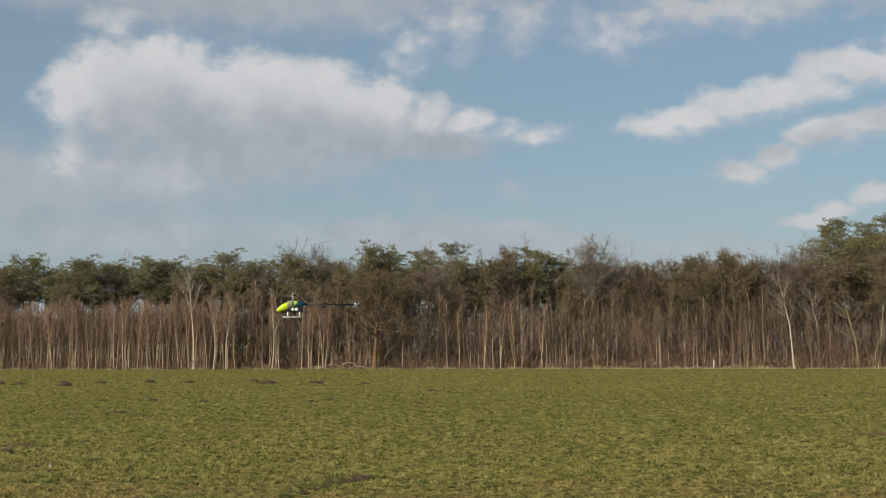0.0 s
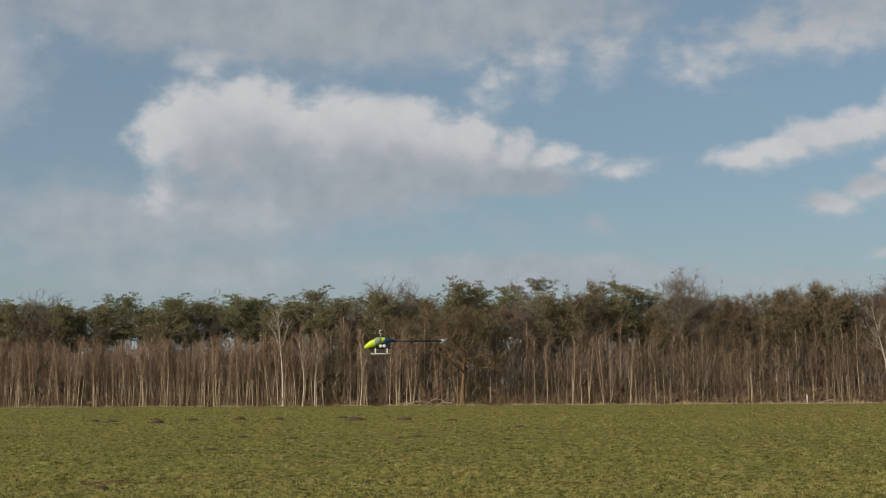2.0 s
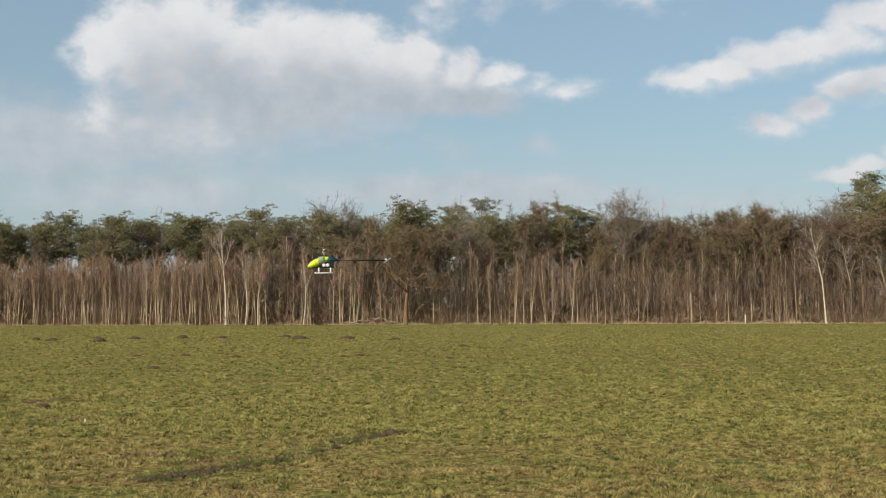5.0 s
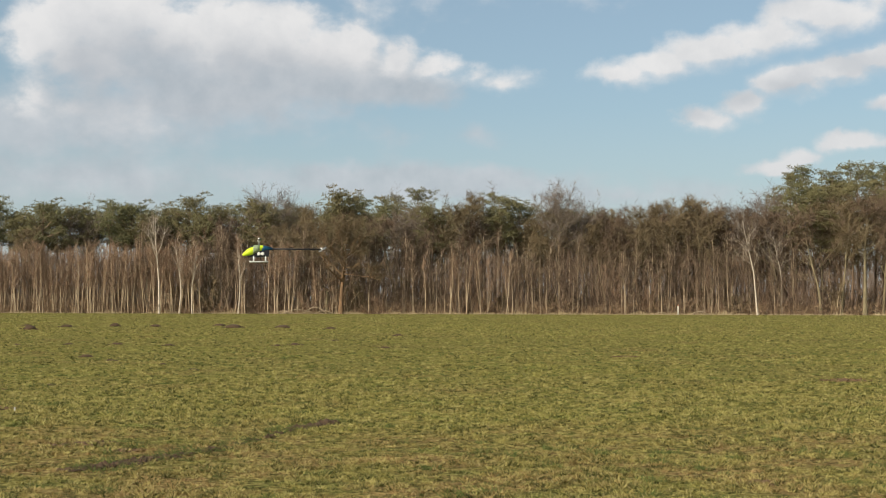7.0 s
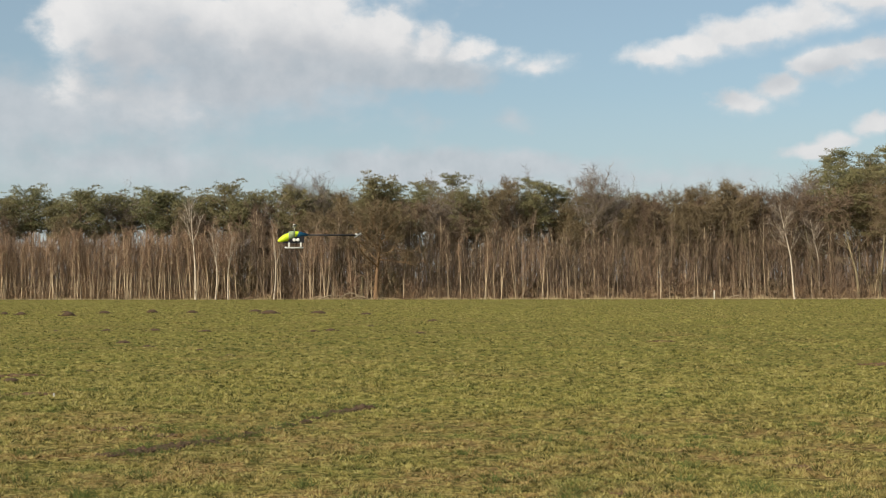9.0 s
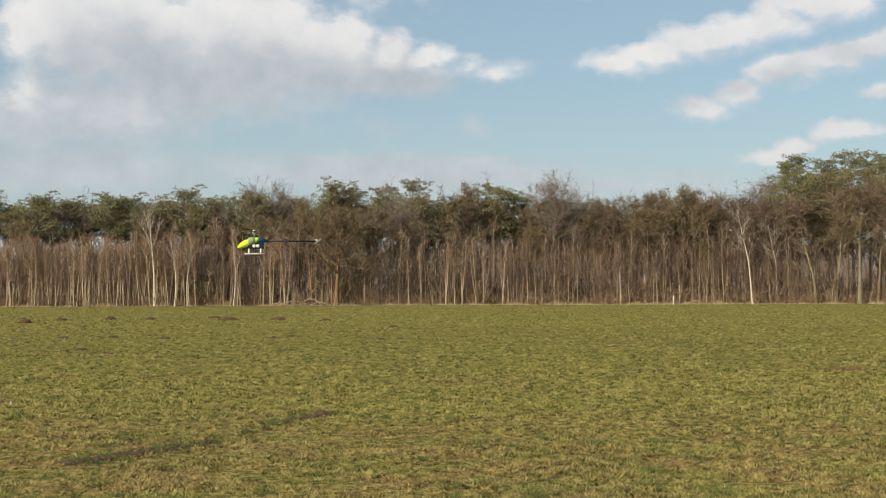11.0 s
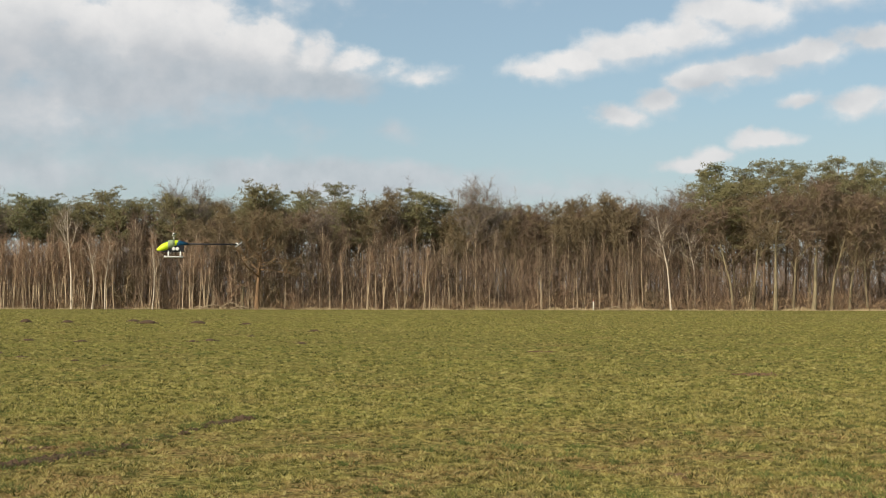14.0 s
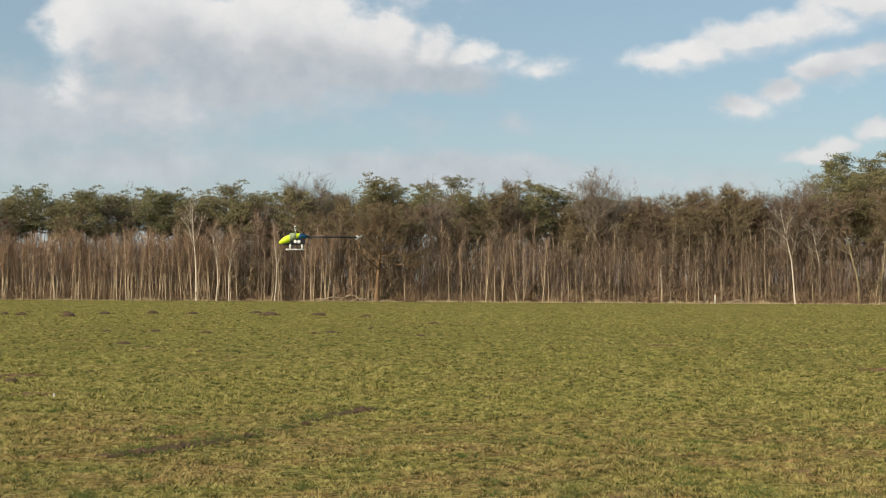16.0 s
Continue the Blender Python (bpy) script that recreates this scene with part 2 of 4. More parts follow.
BIRCH = bark("birch_bark", (0.61, 0.52, 0.40), (0.16, 0.12, 0.085), 0.33, 0.48, 0.5, 3.0)
SAPLING = bark("sapling_bark", (0.60, 0.475, 0.315), (0.28, 0.20, 0.13), 0.32, 0.56, 0.3, 3.5)
PINE_BARK = bark("pine_bark", (0.33, 0.225, 0.145), (0.14, 0.10, 0.07), 0.35, 0.65, 0.25, 5.0)
OAK_BARK = bark("oak_bark", (0.33, 0.27, 0.16), (0.14, 0.115, 0.07), 0.35, 0.65, 0.2, 6.0)
DARK_OAK_BARK = bark("dark_oak_bark", (0.20, 0.145, 0.09), (0.09, 0.068, 0.045), 0.35, 0.65, 0.2, 6.0)
RUSTY_BARK = bark("rusty_oak_bark", (0.31, 0.19, 0.10), (0.12, 0.08, 0.05), 0.35, 0.65, 0.2, 6.0)
TWIG_RED = twigs("birch_twigs", (0.27, 0.17, 0.11), (0.40, 0.27, 0.175))
TWIG_BROWN = twigs("oak_twigs", (0.142, 0.098, 0.066), (0.225, 0.158, 0.106))
TWIG_OLIVE = twigs("lichened_twigs", (0.165, 0.122, 0.07), (0.25, 0.19, 0.105))
TWIG_GREY = twigs("grey_twigs", (0.18, 0.14, 0.115), (0.27, 0.22, 0.18))
TWIG_PALE = twigs("sapling_twigs", (0.27, 0.18, 0.115), (0.42, 0.30, 0.195))
TWIG_DULL = twigs("dull_twigs", (0.20, 0.135, 0.092), (0.33, 0.23, 0.155))
FERN = twigs("dead_fern", (0.25, 0.165, 0.10), (0.40, 0.28, 0.16))
NEEDLES = needle_material()
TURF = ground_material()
BLADES = blade_material()
STRAW = twigs("bleached_straw", (0.42, 0.33, 0.18), (0.58, 0.47, 0.28))
LUSH = twigs("lush_grass", (0.07, 0.10, 0.022), (0.16, 0.18, 0.045))
EARTH = bark("crumbled_earth", (0.23, 0.14, 0.07), (0.065, 0.042, 0.023), 0.3, 0.7, 1.0, 14.0)
SOIL = bark("mole_soil", (0.135, 0.085, 0.048), (0.055, 0.036, 0.022), 0.3, 0.7, 1.0, 9.0)


# ---- mesh helpers ----
class Geo:
    """Collects tubes, spikes and blades for one mesh."""

    def __init__(self):
        self.verts, self.faces = [], []

    def tube(self, points, radii, sides=5):
        base = len(self.verts)
        last = len(points) - 1
        for k, p in enumerate(points):
            d = (points[min(k + 1, last)] - points[max(k - 1, 0)]).normalized()
            a = d.orthogonal().normalized()
            b = d.cross(a)
            for s in range(sides):
                w = 2 * math.pi * s / sides
                self.verts.append(p + (a * math.cos(w) + b * math.sin(w)) * radii[k])
        for k in range(last):
            for s in range(sides):
                i, j = base + k * sides + s, base + k * sides + (s + 1) % sides
                self.faces.append((i, j, j + sides, i + sides))
        self.faces.append(tuple(base + last * sides + s for s in range(sides)))

    def spike(self, p, q, r):
        """A thin three-sided twig that runs to a point."""
        d = q - p
        a = d.orthogonal().normalized() * r
        b = d.normalized().cross(a)
        base = len(self.verts)
        self.verts += [p + a, p - a * 0.5 + b * 0.87, p - a * 0.5 - b * 0.87, q]
        self.faces += [(base, base + 1, base + 3), (base + 1, base + 2, base + 3), (base + 2, base, base + 3)]

    def blade(self, p, q, r, rng):
        """The finest twig or needle: one thin sliver."""
        side = (q - p).orthogonal().normalized()
        side.rotate(Matrix.Rotation(rng.uniform(0, 3.1416), 3, (q - p).normalized()))
        base = len(self.verts)
        self.verts += [p + side * r, p - side * r, q]
        self.faces.append((base, base + 1, base + 2))

    def mesh(self, name, mat, smooth=True, wood=None, bark_mat=None):
        """One mesh; the limbs that carry the twigs or needles may join it in their own material."""
        made = bpy.data.meshes.new(name)
        verts, faces = self.verts, self.faces
        if wood:
            n = len(verts)
            verts, faces = verts + wood.verts, faces + [tuple(i + n for i in f) for f in wood.faces]
        made.from_pydata(verts, [], faces)
        made.materials.append(mat)
        if wood:
            made.materials.append(bark_mat)
            made.polygons.foreach_set("material_index", [0] * len(self.faces) + [1] * len(wood.faces))
        if smooth:
            made.shade_smooth()
        return made


def part(name, mesh, parent, label=""):
    ob = new(name, mesh)
    ob.parent = parent
    return tagged(ob, label)


def from_bm(bm, name, mat, smooth=False):
    made = bpy.data.meshes.new(name)
    bm.to_mesh(made)
    bm.free()
    made.materials.append(mat)
    if smooth:
        made.shade_smooth()
    return made


def bent_line(rng, start, way, length, steps, wander, rise=0.0):
    """A wandering line, as a stem or limb grows."""
    points, p, d = [Vector(start)], Vector(start), Vector(way).normalized()
    for _ in range(steps):
        d = (d + Vector((rng.gauss(0, wander), rng.gauss(0, wander), rng.gauss(0, wander) + rise))).normalized()
        p = p + d * (length / steps)
        points.append(p)
    return points


def on_line(points, u):
    k = min(int(u * (len(points) - 1)), len(points) - 2)
    f = u * (len(points) - 1) - k
    return points[k].lerp(points[k + 1], f), (points[k + 1] - points[k]).normalized()


def sideways(rng, d, spread):
    """A way that leaves d at about that angle, in degrees."""
    a = d.orthogonal().normalized()
    a.rotate(Matrix.Rotation(rng.uniform(0, 2 * math.pi), 3, d))
    s = radians(rng.gauss(spread, spread * 0.22))
    return (d * math.cos(s) + a * math.sin(s)).normalized()


def brush(rng, geo, line, count, length, r, spread=45, rise=0.25, start=0.15):
    """Twigs all along a limb."""
    for _ in range(count):
        p, d = on_line(line, rng.uniform(start, 1.0))
        way = (sideways(rng, d, spread) + Vector((0, 0, rise))).normalized()
        geo.blade(p, p + way * length * rng.uniform(0.45, 1.15), r, rng)


def thing(name, label, category, group):
    return tagged(new(name), label, category, group)


def broadleaf(name, seed, height, label, group, wood, twig, r=0.2, bare=0.32, spread=0.36, limbs=15, density=36, lean=0.0, twig_r=0.023, upright=0.16, rising=52, stout=0.42, leader=0.82, wander=0.05):
    """A bare winter tree: stem, limbs and a haze of twigs."""
    rng = random.Random(seed)
    stem, crown, haze = Geo(), Geo(), Geo()
    line = bent_line(rng, (0, 0, -0.1), (lean, 0, 1), height * leader, 9, wander, 0.08)
    stem.tube(line, [r * 1.25] + [r * (1 - 0.95 * (k / 9) ** 0.9) + 0.012 for k in range(1, 10)], 7)
    for i in range(limbs):
        u = bare + (0.97 - bare) * (i + rng.random()) / limbs
        p, d = on_line(line, u)
        size = height * spread * (1.15 - 0.75 * max(0.0, (u - bare) / (1 - bare))) * rng.uniform(0.75, 1.2)
        way = sideways(rng, d, rising)
        limb = bent_line(rng, p, way, size, 5, 0.16, upright * 0.35)
        lr = max(0.02, r * stout * (1.1 - u))
        crown.tube(limb, [lr * (1 - 0.8 * k / 5) for k in range(6)], 4)
        brush(rng, haze, limb, density // 2, height * 0.065, twig_r, 62, upright)
        for _ in range(8):
            q, e = on_line(limb, rng.uniform(0.15, 0.97))
            twiglet = bent_line(rng, q, sideways(rng, e, 50), size * rng.uniform(0.28, 0.62), 3, 0.2, upright * 0.5)
            crown.tube(twiglet, [lr * 0.45, lr * 0.33, lr * 0.22, lr * 0.1], 3)
            brush(rng, haze, twiglet, int(density * 0.62), height * 0.068, twig_r, 62, upright)
    brush(rng, haze, line, density, height * 0.06, twig_r, 55, upright, 0.7)
    tree = thing(name, label, "tree", group)
    part("trunk", stem.mesh("trunk", wood), tree)
    part("crown", haze.mesh("crown", twig, False, crown, wood), tree, "bare winter limbs and twigs")
    return tree


def sapling(name, seed, height, label, group, wood, twig, r=0.075):
    """A slim young tree: a pale pole with upswept twigs."""
    rng = random.Random(seed)
    stem, haze, boughs = Geo(), Geo(), Geo()
    line = bent_line(rng, (0, 0, -0.1), (rng.gauss(0, 0.022), rng.gauss(0, 0.03), 1), height, 9, 0.028, 0.08)
    stem.tube(line, [r * (1 - 0.9 * k / 9) + 0.008 for k in range(10)], 5)
    if rng.random() < 0.5:
        fork = bent_line(rng, on_line(line, 0.05)[0], (rng.choice((-1, 1)) * 0.09, rng.gauss(0, 0.1), 1), height * 0.8, 7, 0.04, 0.08)
        stem.tube(fork, [r * 0.7 * (1 - 0.9 * k / 7) + 0.006 for k in range(8)], 4)
        brush(rng, haze, fork, 110, height * 0.07, 0.014, 62, 0.15, 0.4)
    for _ in range(12):
        p, d = on_line(line, rng.uniform(0.45, 0.95))
        limb = bent_line(rng, p, sideways(rng, d, 30), height * rng.uniform(0.1, 0.22), 3, 0.1, 0.25)
        boughs.tube(limb, [0.018, 0.013, 0.009, 0.004], 3)
        brush(rng, haze, limb, 36, height * 0.06, 0.014, 62, 0.1)
    brush(rng, haze, line, 160, height * 0.065, 0.014, 62, 0.15, 0.38)
    tree = thing(name, label, "tree", group)
    part("trunk", stem.mesh("trunk", wood), tree)
    part("crown", haze.mesh("crown", twig, False, boughs, wood), tree, "brown bare twigs")
    return tree


def pine(seed, height, crown_from=0.55, reach=3.1, r=0.15, clumps=390):
    """A Scots pine: a bare reddish stem under a ragged, layered crown of needle clumps."""
    rng = random.Random(seed)
    stem, limbs, needles = Geo(), Geo(), Geo()
    line = bent_line(rng, (0, 0, -0.1), (rng.gauss(0, 0.03), 0, 1), height * 0.97, 9, 0.025, 0.1)
    stem.tube(line, [r * (1.15 - 0.95 * k / 9) for k in range(10)], 7)
    count = 26
    for i in range(count):
        u = crown_from + (0.99 - crown_from) * (i + rng.random()) / count
        v = (u - crown_from) / (1 - crown_from)
        p, d = on_line(line, min(u, 0.99))
        size = reach * (0.55 + 1.4 * v * (1.15 - v)) * rng.uniform(0.55, 1.2) * (1.0 - 0.55 * max(0, v - 0.75) / 0.25)
        way = sideways(rng, d, 80 - 22 * v)
        limb = bent_line(rng, p, way, size, 4, 0.14, 0.08)
        limbs.tube(limb, [0.06 * (1 - 0.8 * k / 4) * (1.4 - v) for k in range(5)], 4)
        for _ in range(max(3, int(clumps / count))):
            c, e = on_line(limb, rng.uniform(0.35, 1.0))
            c = c + Vector((rng.gauss(0, 0.5), rng.gauss(0, 0.5), rng.gauss(0.08, 0.17)))
            for _ in range(18):
                way = Vector((rng.gauss(0, 1), rng.gauss(0, 1), rng.gauss(0.25, 0.6))).normalized()
                s = c + Vector((way.x, way.y, way.z * 0.6)) * rng.uniform(0, 0.34)
                needles.blade(s, s + way * rng.uniform(0.16, 0.32), 0.04, rng)
    for _ in range(7):
        p, d = on_line(line, rng.uniform(crown_from * 0.45, crown_from))
        limb = bent_line(rng, p, sideways(rng, d, 82), rng.uniform(0.5, 1.4), 3, 0.15, -0.05)
        limbs.tube(limb, [0.03, 0.022, 0.014, 0.006], 3)
    tree = thing("scots_pine", "tall Scots pine with bare reddish trunk and dark ragged crown", "tree", "pines of the wood")
    part("trunk", stem.mesh("trunk", PINE_BARK), tree)
    part("crown", needles.mesh("crown", NEEDLES, False, limbs, PINE_BARK), tree, "dark green needle clumps")
    return tree


def shrub(seed, height, twig, label):
    """A many-stemmed leafless bush."""
    rng = random.Random(seed)
    stems, haze = Geo(), Geo()
    for _ in range(11):
        way = (rng.gauss(0, 0.34), rng.gauss(0, 0.34), 1)
        line = bent_line(rng, (rng.gauss(0, 0.25), rng.gauss(0, 0.25), -0.05), way, height * rng.uniform(0.6, 1.05), 4, 0.1, 0.05)
        stems.tube(line, [0.028, 0.022, 0.016, 0.01, 0.004], 3)
        brush(rng, haze, line, 90, height * 0.15, 0.02, 60, 0.25, 0.08)
    bush = new("shrub", haze.mesh("shrub", twig, False, stems, SAPLING))
    return tagged(bush, label, "shrub", "undergrowth at the edge of the wood")


USED = set()


def place(ob, x, y, turn=0.0, size=1.0, tall=1.0):
    """Stands a thing on the ground: the first time itself, after that a copy."""
    if ob.name not in USED:
        USED.add(ob.name)
        ob.matrix_basis = pose(x, y, float(rise(x, y)), 0, 0, turn)
        return ob
    return copy_thing(ob, pose(x, y, float(rise(x, y)), 0, 0, turn) @ Matrix.Diagonal((size, size, size * tall, 1)))


# ---- the field ----
def rise(x, y):
    """The field's slight unevenness, which dies out towards the wood and underfoot."""
    swell = np.sin(0.31 * x + 1.3 * np.sin(0.17 * y)) * np.sin(0.23 * y + 0.4) + 0.5 * np.sin(0.9 * x + 0.6 * y) * np.sin(0.7 * y - 0.5 * x)
    return 0.022 * swell * np.clip((y - 4) / 6, 0, 1) * np.clip((158 - y) / 15, 0, 1) * np.clip((70 - np.abs(x)) / 15, 0, 1)


def build_ground():
    """One sheet from under the camera to the horizon, finer near by, gently uneven."""
    bm = bmesh.new()
    ys = [-900, -300, -100, -30, -8] + [i * 0.9 for i in range(0, 60)] + [54 + 2.5 * i for i in range(0, 52)] + [190, 230, 300, 420, 700, 1300, 2600, 4200]
    xs = [-4000, -1500, -600, -250, -120, -90] + [-70 + i for i in range(141)] + [90, 120, 250, 600, 1500, 4000]
    grid = []
    for y in ys:
        row = []
        for x in xs:
            z = float(rise(x, y))
            row.append(bm.verts.new((x, y, z)))
        grid.append(row)
    for a, b in zip(grid, grid[1:]):
        for k in range(len(xs) - 1):
            bm.faces.new((a[k], a[k + 1], b[k + 1], b[k]))
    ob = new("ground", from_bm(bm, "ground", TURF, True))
    return tagged(ob, "wide flat winter meadow of short olive-green grass", "field", kind="structure")


def grass(name, label, near, far, count, blades, tall, wide, seed):
    """Turf over a strip of the field, blade by blade in small tufts that each keep one tint; the strip widens away from where one stands."""
    rng = np.random.default_rng(seed)
    ty = near * (far / near) ** rng.uniform(0, 1, count)
    tx = rng.uniform(-0.45, 0.45, count) * ty
    vigour = 0.75 + 0.35 * np.sin(tx * 2.1 + 2 * np.sin(ty * 1.7)) * np.sin(ty * 1.9 + 1.7 * np.sin(tx * 1.3)) + rng.normal(0, 0.25, count)
    tint = np.clip(rng.normal(0.52, 0.33, count), 0, 1)
    owner = np.repeat(np.arange(count), blades)
    n = len(owner)
    out, far_out = rng.uniform(0, 2 * np.pi, n), rng.uniform(0, 1, n)
    h = tall * np.clip(vigour[owner], 0.25, 1.7) * rng.uniform(0.5, 1.15, n)
    x, y = tx[owner] + np.cos(out) * far_out * tall * 0.5, ty[owner] + np.sin(out) * far_out * tall * 0.5
    lean = h * (0.4 + 1.5 * far_out)
    w, a = wide * (y / near) ** 0.7 * rng.uniform(0.6, 1.3, n), rng.uniform(-0.9, 0.9, n)
    g = rise(x, y)
    v = np.empty((n, 3, 3))
    v[:, 0] = np.stack([x - np.cos(a) * w, y - np.sin(a) * w, g - 0.01], 1)
    v[:, 1] = np.stack([x + np.cos(a) * w, y + np.sin(a) * w, g - 0.01], 1)
    v[:, 2] = np.stack([x + np.cos(out) * lean, y + np.sin(out) * lean, g + h], 1)
    made = bpy.data.meshes.new(name)
    made.vertices.add(3 * n)
    made.vertices.foreach_set("co", v.ravel())
    made.loops.add(3 * n)
    made.loops.foreach_set("vertex_index", np.arange(3 * n, dtype=np.int32))
    made.polygons.add(n)
    made.polygons.foreach_set("loop_start", np.arange(0, 3 * n, 3, dtype=np.int32))
    made.attributes.new("tint", "FLOAT", "FACE").data.foreach_set("value", tint[owner])
    made.update(calc_edges=True)
    made.materials.append(BLADES)
    return tagged(new(name, made), label, "grass", kind="stuff")


build_ground()
grass("near_grass", "short olive and straw-coloured grass blades of the meadow", 9.0, 27, 24000, 12, 0.038, 0.0062, 1)
grass("middle_grass", "short green meadow grass further out", 17, 130, 42000, 8, 0.048, 0.0085, 2)
grass("far_grass", "distant meadow grass in low tufts", 60, 163, 40000, 3, 0.055, 0.02, 3)


def molehill(seed, size, label="low molehill of crumbly dark soil in the grass"):
    """A crumbly heap: a lumpy dome with clods at its foot."""
    rng = random.Random(seed)
    bm = bmesh.new()
    bmesh.ops.create_icosphere(bm, subdivisions=3, radius=1.0)
    for v in bm.verts:
        lump = 1 + 0.28 * noise.noise(v.co * 2.2 + Vector((seed * 3.1, 0, 0))) + 0.16 * noise.noise(v.co * 6 + Vector((0, seed, 0)))
        v.co = Vector((v.co.x * 0.5 * lump, v.co.y * 0.45 * lump, max(-0.02, v.co.z) * 0.3 * lump)) * size
    for _ in range(9):
        a, d = rng.uniform(0, 6.28), rng.uniform(0.4, 0.7) * size
        spot = Matrix.Translation((math.cos(a) * d, math.sin(a) * d, 0.02))
        bmesh.ops.create_icosphere(bm, subdivisions=1, radius=size * rng.uniform(0.05, 0.11), matrix=spot)
    ob = new("molehill", from_bm(bm, "molehill", SOIL, True))
    return tagged(ob, label, "molehill", "molehills in the field")


HILLS = [molehill(k, s) for k, s in enumerate((0.55, 0.7, 0.45, 0.62))]
# where the moles have been at work: x, y, size
MOLES = [(-24.7, 76.6, 0.80), (-23.3, 75.1, 0.70), (-23.2, 83.5, 0.70), (-19.9, 72.2, 1.10), (-19.9, 79.9, 0.80), (-17.5, 81.7, 0.70), (-15.1, 81.7, 0.90), (-11.8, 85.4, 0.80), (-10.0, 78.2, 1.00),
         (-7.2, 78.2, 0.90), (-4.3, 75.1, 0.80), (-0.5, 61.5, 0.50), (-2.9, 53.6, 0.50), (-13.5, 47.5, 0.50), (-11.9, 48.1, 0.50), (-10.1, 47.5, 0.70), (-8.2, 46.9, 0.60), (-4.5, 46.9, 0.50),
         (-4.0, 48.1, 0.60), (-0.8, 45.7, 0.60), (-8.9, 37.9, 0.60), (-7.7, 35.4, 0.70), (-6.0, 33.5, 0.50), (-4.9, 31.2, 0.60), (-7.1, 22.4, 0.90), (-5.8, 19.1, 0.60), (-6.5, 25.0, 0.40)
         ]
rng = random.Random(5)
for x, y, s in MOLES:
    place(HILLS[rng.randrange(4)], x, y, rng.uniform(0, 360), s * rng.uniform(1.2, 1.5) * min(1.0, y / 75 + 0.15), rng.uniform(0.5, 0.7))


def bare_patch(seed, wide, deep, label, mat=None):
    """A flat, crumbled patch of bare earth and dead thatch, a few centimetres proud of the sheet."""
    rng = random.Random(seed)
    bm = bmesh.new()
    for _ in range(120):
        a, d = rng.uniform(0, 6.28), math.sqrt(rng.random())
        spot = Matrix.Translation((math.cos(a) * d * wide, math.sin(a) * d * deep, rng.uniform(-0.012, 0.008)))
        size = rng.uniform(0.018, 0.05) * (1.2 - 0.7 * d)
        bmesh.ops.create_icosphere(bm, subdivisions=1, radius=size, matrix=spot @ Matrix.Rotation(rng.uniform(0, 3), 4, "Z") @ Matrix.Diagonal((rng.uniform(0.8, 1.8), rng.uniform(0.8, 1.6), rng.uniform(0.45, 0.8), 1)))
    for v in bm.verts:
        v.co += Vector((rng.gauss(0, 0.008), rng.gauss(0, 0.008), rng.gauss(0, 0.006)))
    ob = new("bare_patch", from_bm(bm, "bare_patch", mat or EARTH))
    return tagged(ob, label, "bare earth", kind="stuff")


# Real clods, in the darker soil so they also paint the turf lip's shade.
RUT_LABEL = "crumbled earth along a rut in the turf, darkened for the lip's shade"
RUT = [bare_patch(31, 0.28, 0.15, RUT_LABEL, SOIL), bare_patch(32, 0.2, 0.18, RUT_LABEL, SOIL), bare_patch(33, 0.42, 0.3, "worn patch of bare brown earth in the turf")]
RUT_LINE = [(-2.95, 12.5), (-2.75, 12.9), (-2.58, 13.2), (-2.4, 13.5), (-2.15, 14.05), (-1.95, 14.5), (-1.75, 15.2), (-1.55, 16.0), (-1.36, 16.6), (-1.15, 17.1), (-0.95, 17.5)]
for k, ((xa, ya), (xb, yb)) in enumerate(zip(RUT_LINE, RUT_LINE[1:])):
    for u in (0.15, 0.65):
        x, y = xa + (xb - xa) * u + rng.gauss(0, 0.03), ya + (yb - ya) * u + rng.gauss(0, 0.04)
        place(RUT[k % 2], x, y, rng.uniform(-30, 30) + 55, rng.uniform(0.4, 0.8), rng.uniform(1.3, 2.2))
for x, y, s in ((6.1, 38.4, 1.6), (8.7, 27.0, 1.3), (3.05, 11.7, 0.65), (1.4, 10.3, 0.55), (-3.5, 14.8, 0.95), (-2.95, 14.2, 0.6), (-7.4, 23.6, 1.2), (-5.9, 19.4, 0.9), (0.9, 10.1, 0.3), (2.75, 14.5, 0.25)):
    place(RUT[2], x, y, rng.uniform(-25, 25), s, 1.0)


def lush_tufts():
    """Longer dark green grass: thick along the rut, in scattered tufts elsewhere."""
    rng, geo = random.Random(36), Geo()
    spots = []
    for (xa, ya), (xb, yb) in zip(RUT_LINE, RUT_LINE[1:]):
        for _ in range(7):
            u = rng.random()
            spots.append((xa + (xb - xa) * u + rng.gauss(0.02, 0.1), ya + (yb - ya) * u + rng.gauss(0.1, 0.16), rng.uniform(0.5, 1.2)))
    for _ in range(420):
        y = math.sqrt(rng.uniform(9.2 ** 2, 42 ** 2))
        spots.append((rng.uniform(-0.45, 0.45) * y, y, rng.uniform(0.5, 1.0)))
    for _ in range(70):
        y = rng.uniform(9.3, 14.5)
        spots.append((rng.uniform(-0.45, 0.45) * y, y, rng.uniform(0.9, 1.5)))
    for x, y, s in spots:
        for _ in range(34):
            p = Vector((x + rng.gauss(0, 0.055), y + rng.gauss(0, 0.05), float(rise(x, y)) - 0.01))
            geo.spike(p, p + Vector((rng.gauss(0, 0.05), rng.gauss(0, 0.05), rng.uniform(0.03, 0.085))) * s, 0.0045)
    ob = new("lush_tufts", geo.mesh("lush_tufts", LUSH, False))
    return tagged(ob, "longer dark green grass tufts along a rut", "grass", kind="stuff")


lush_tufts()


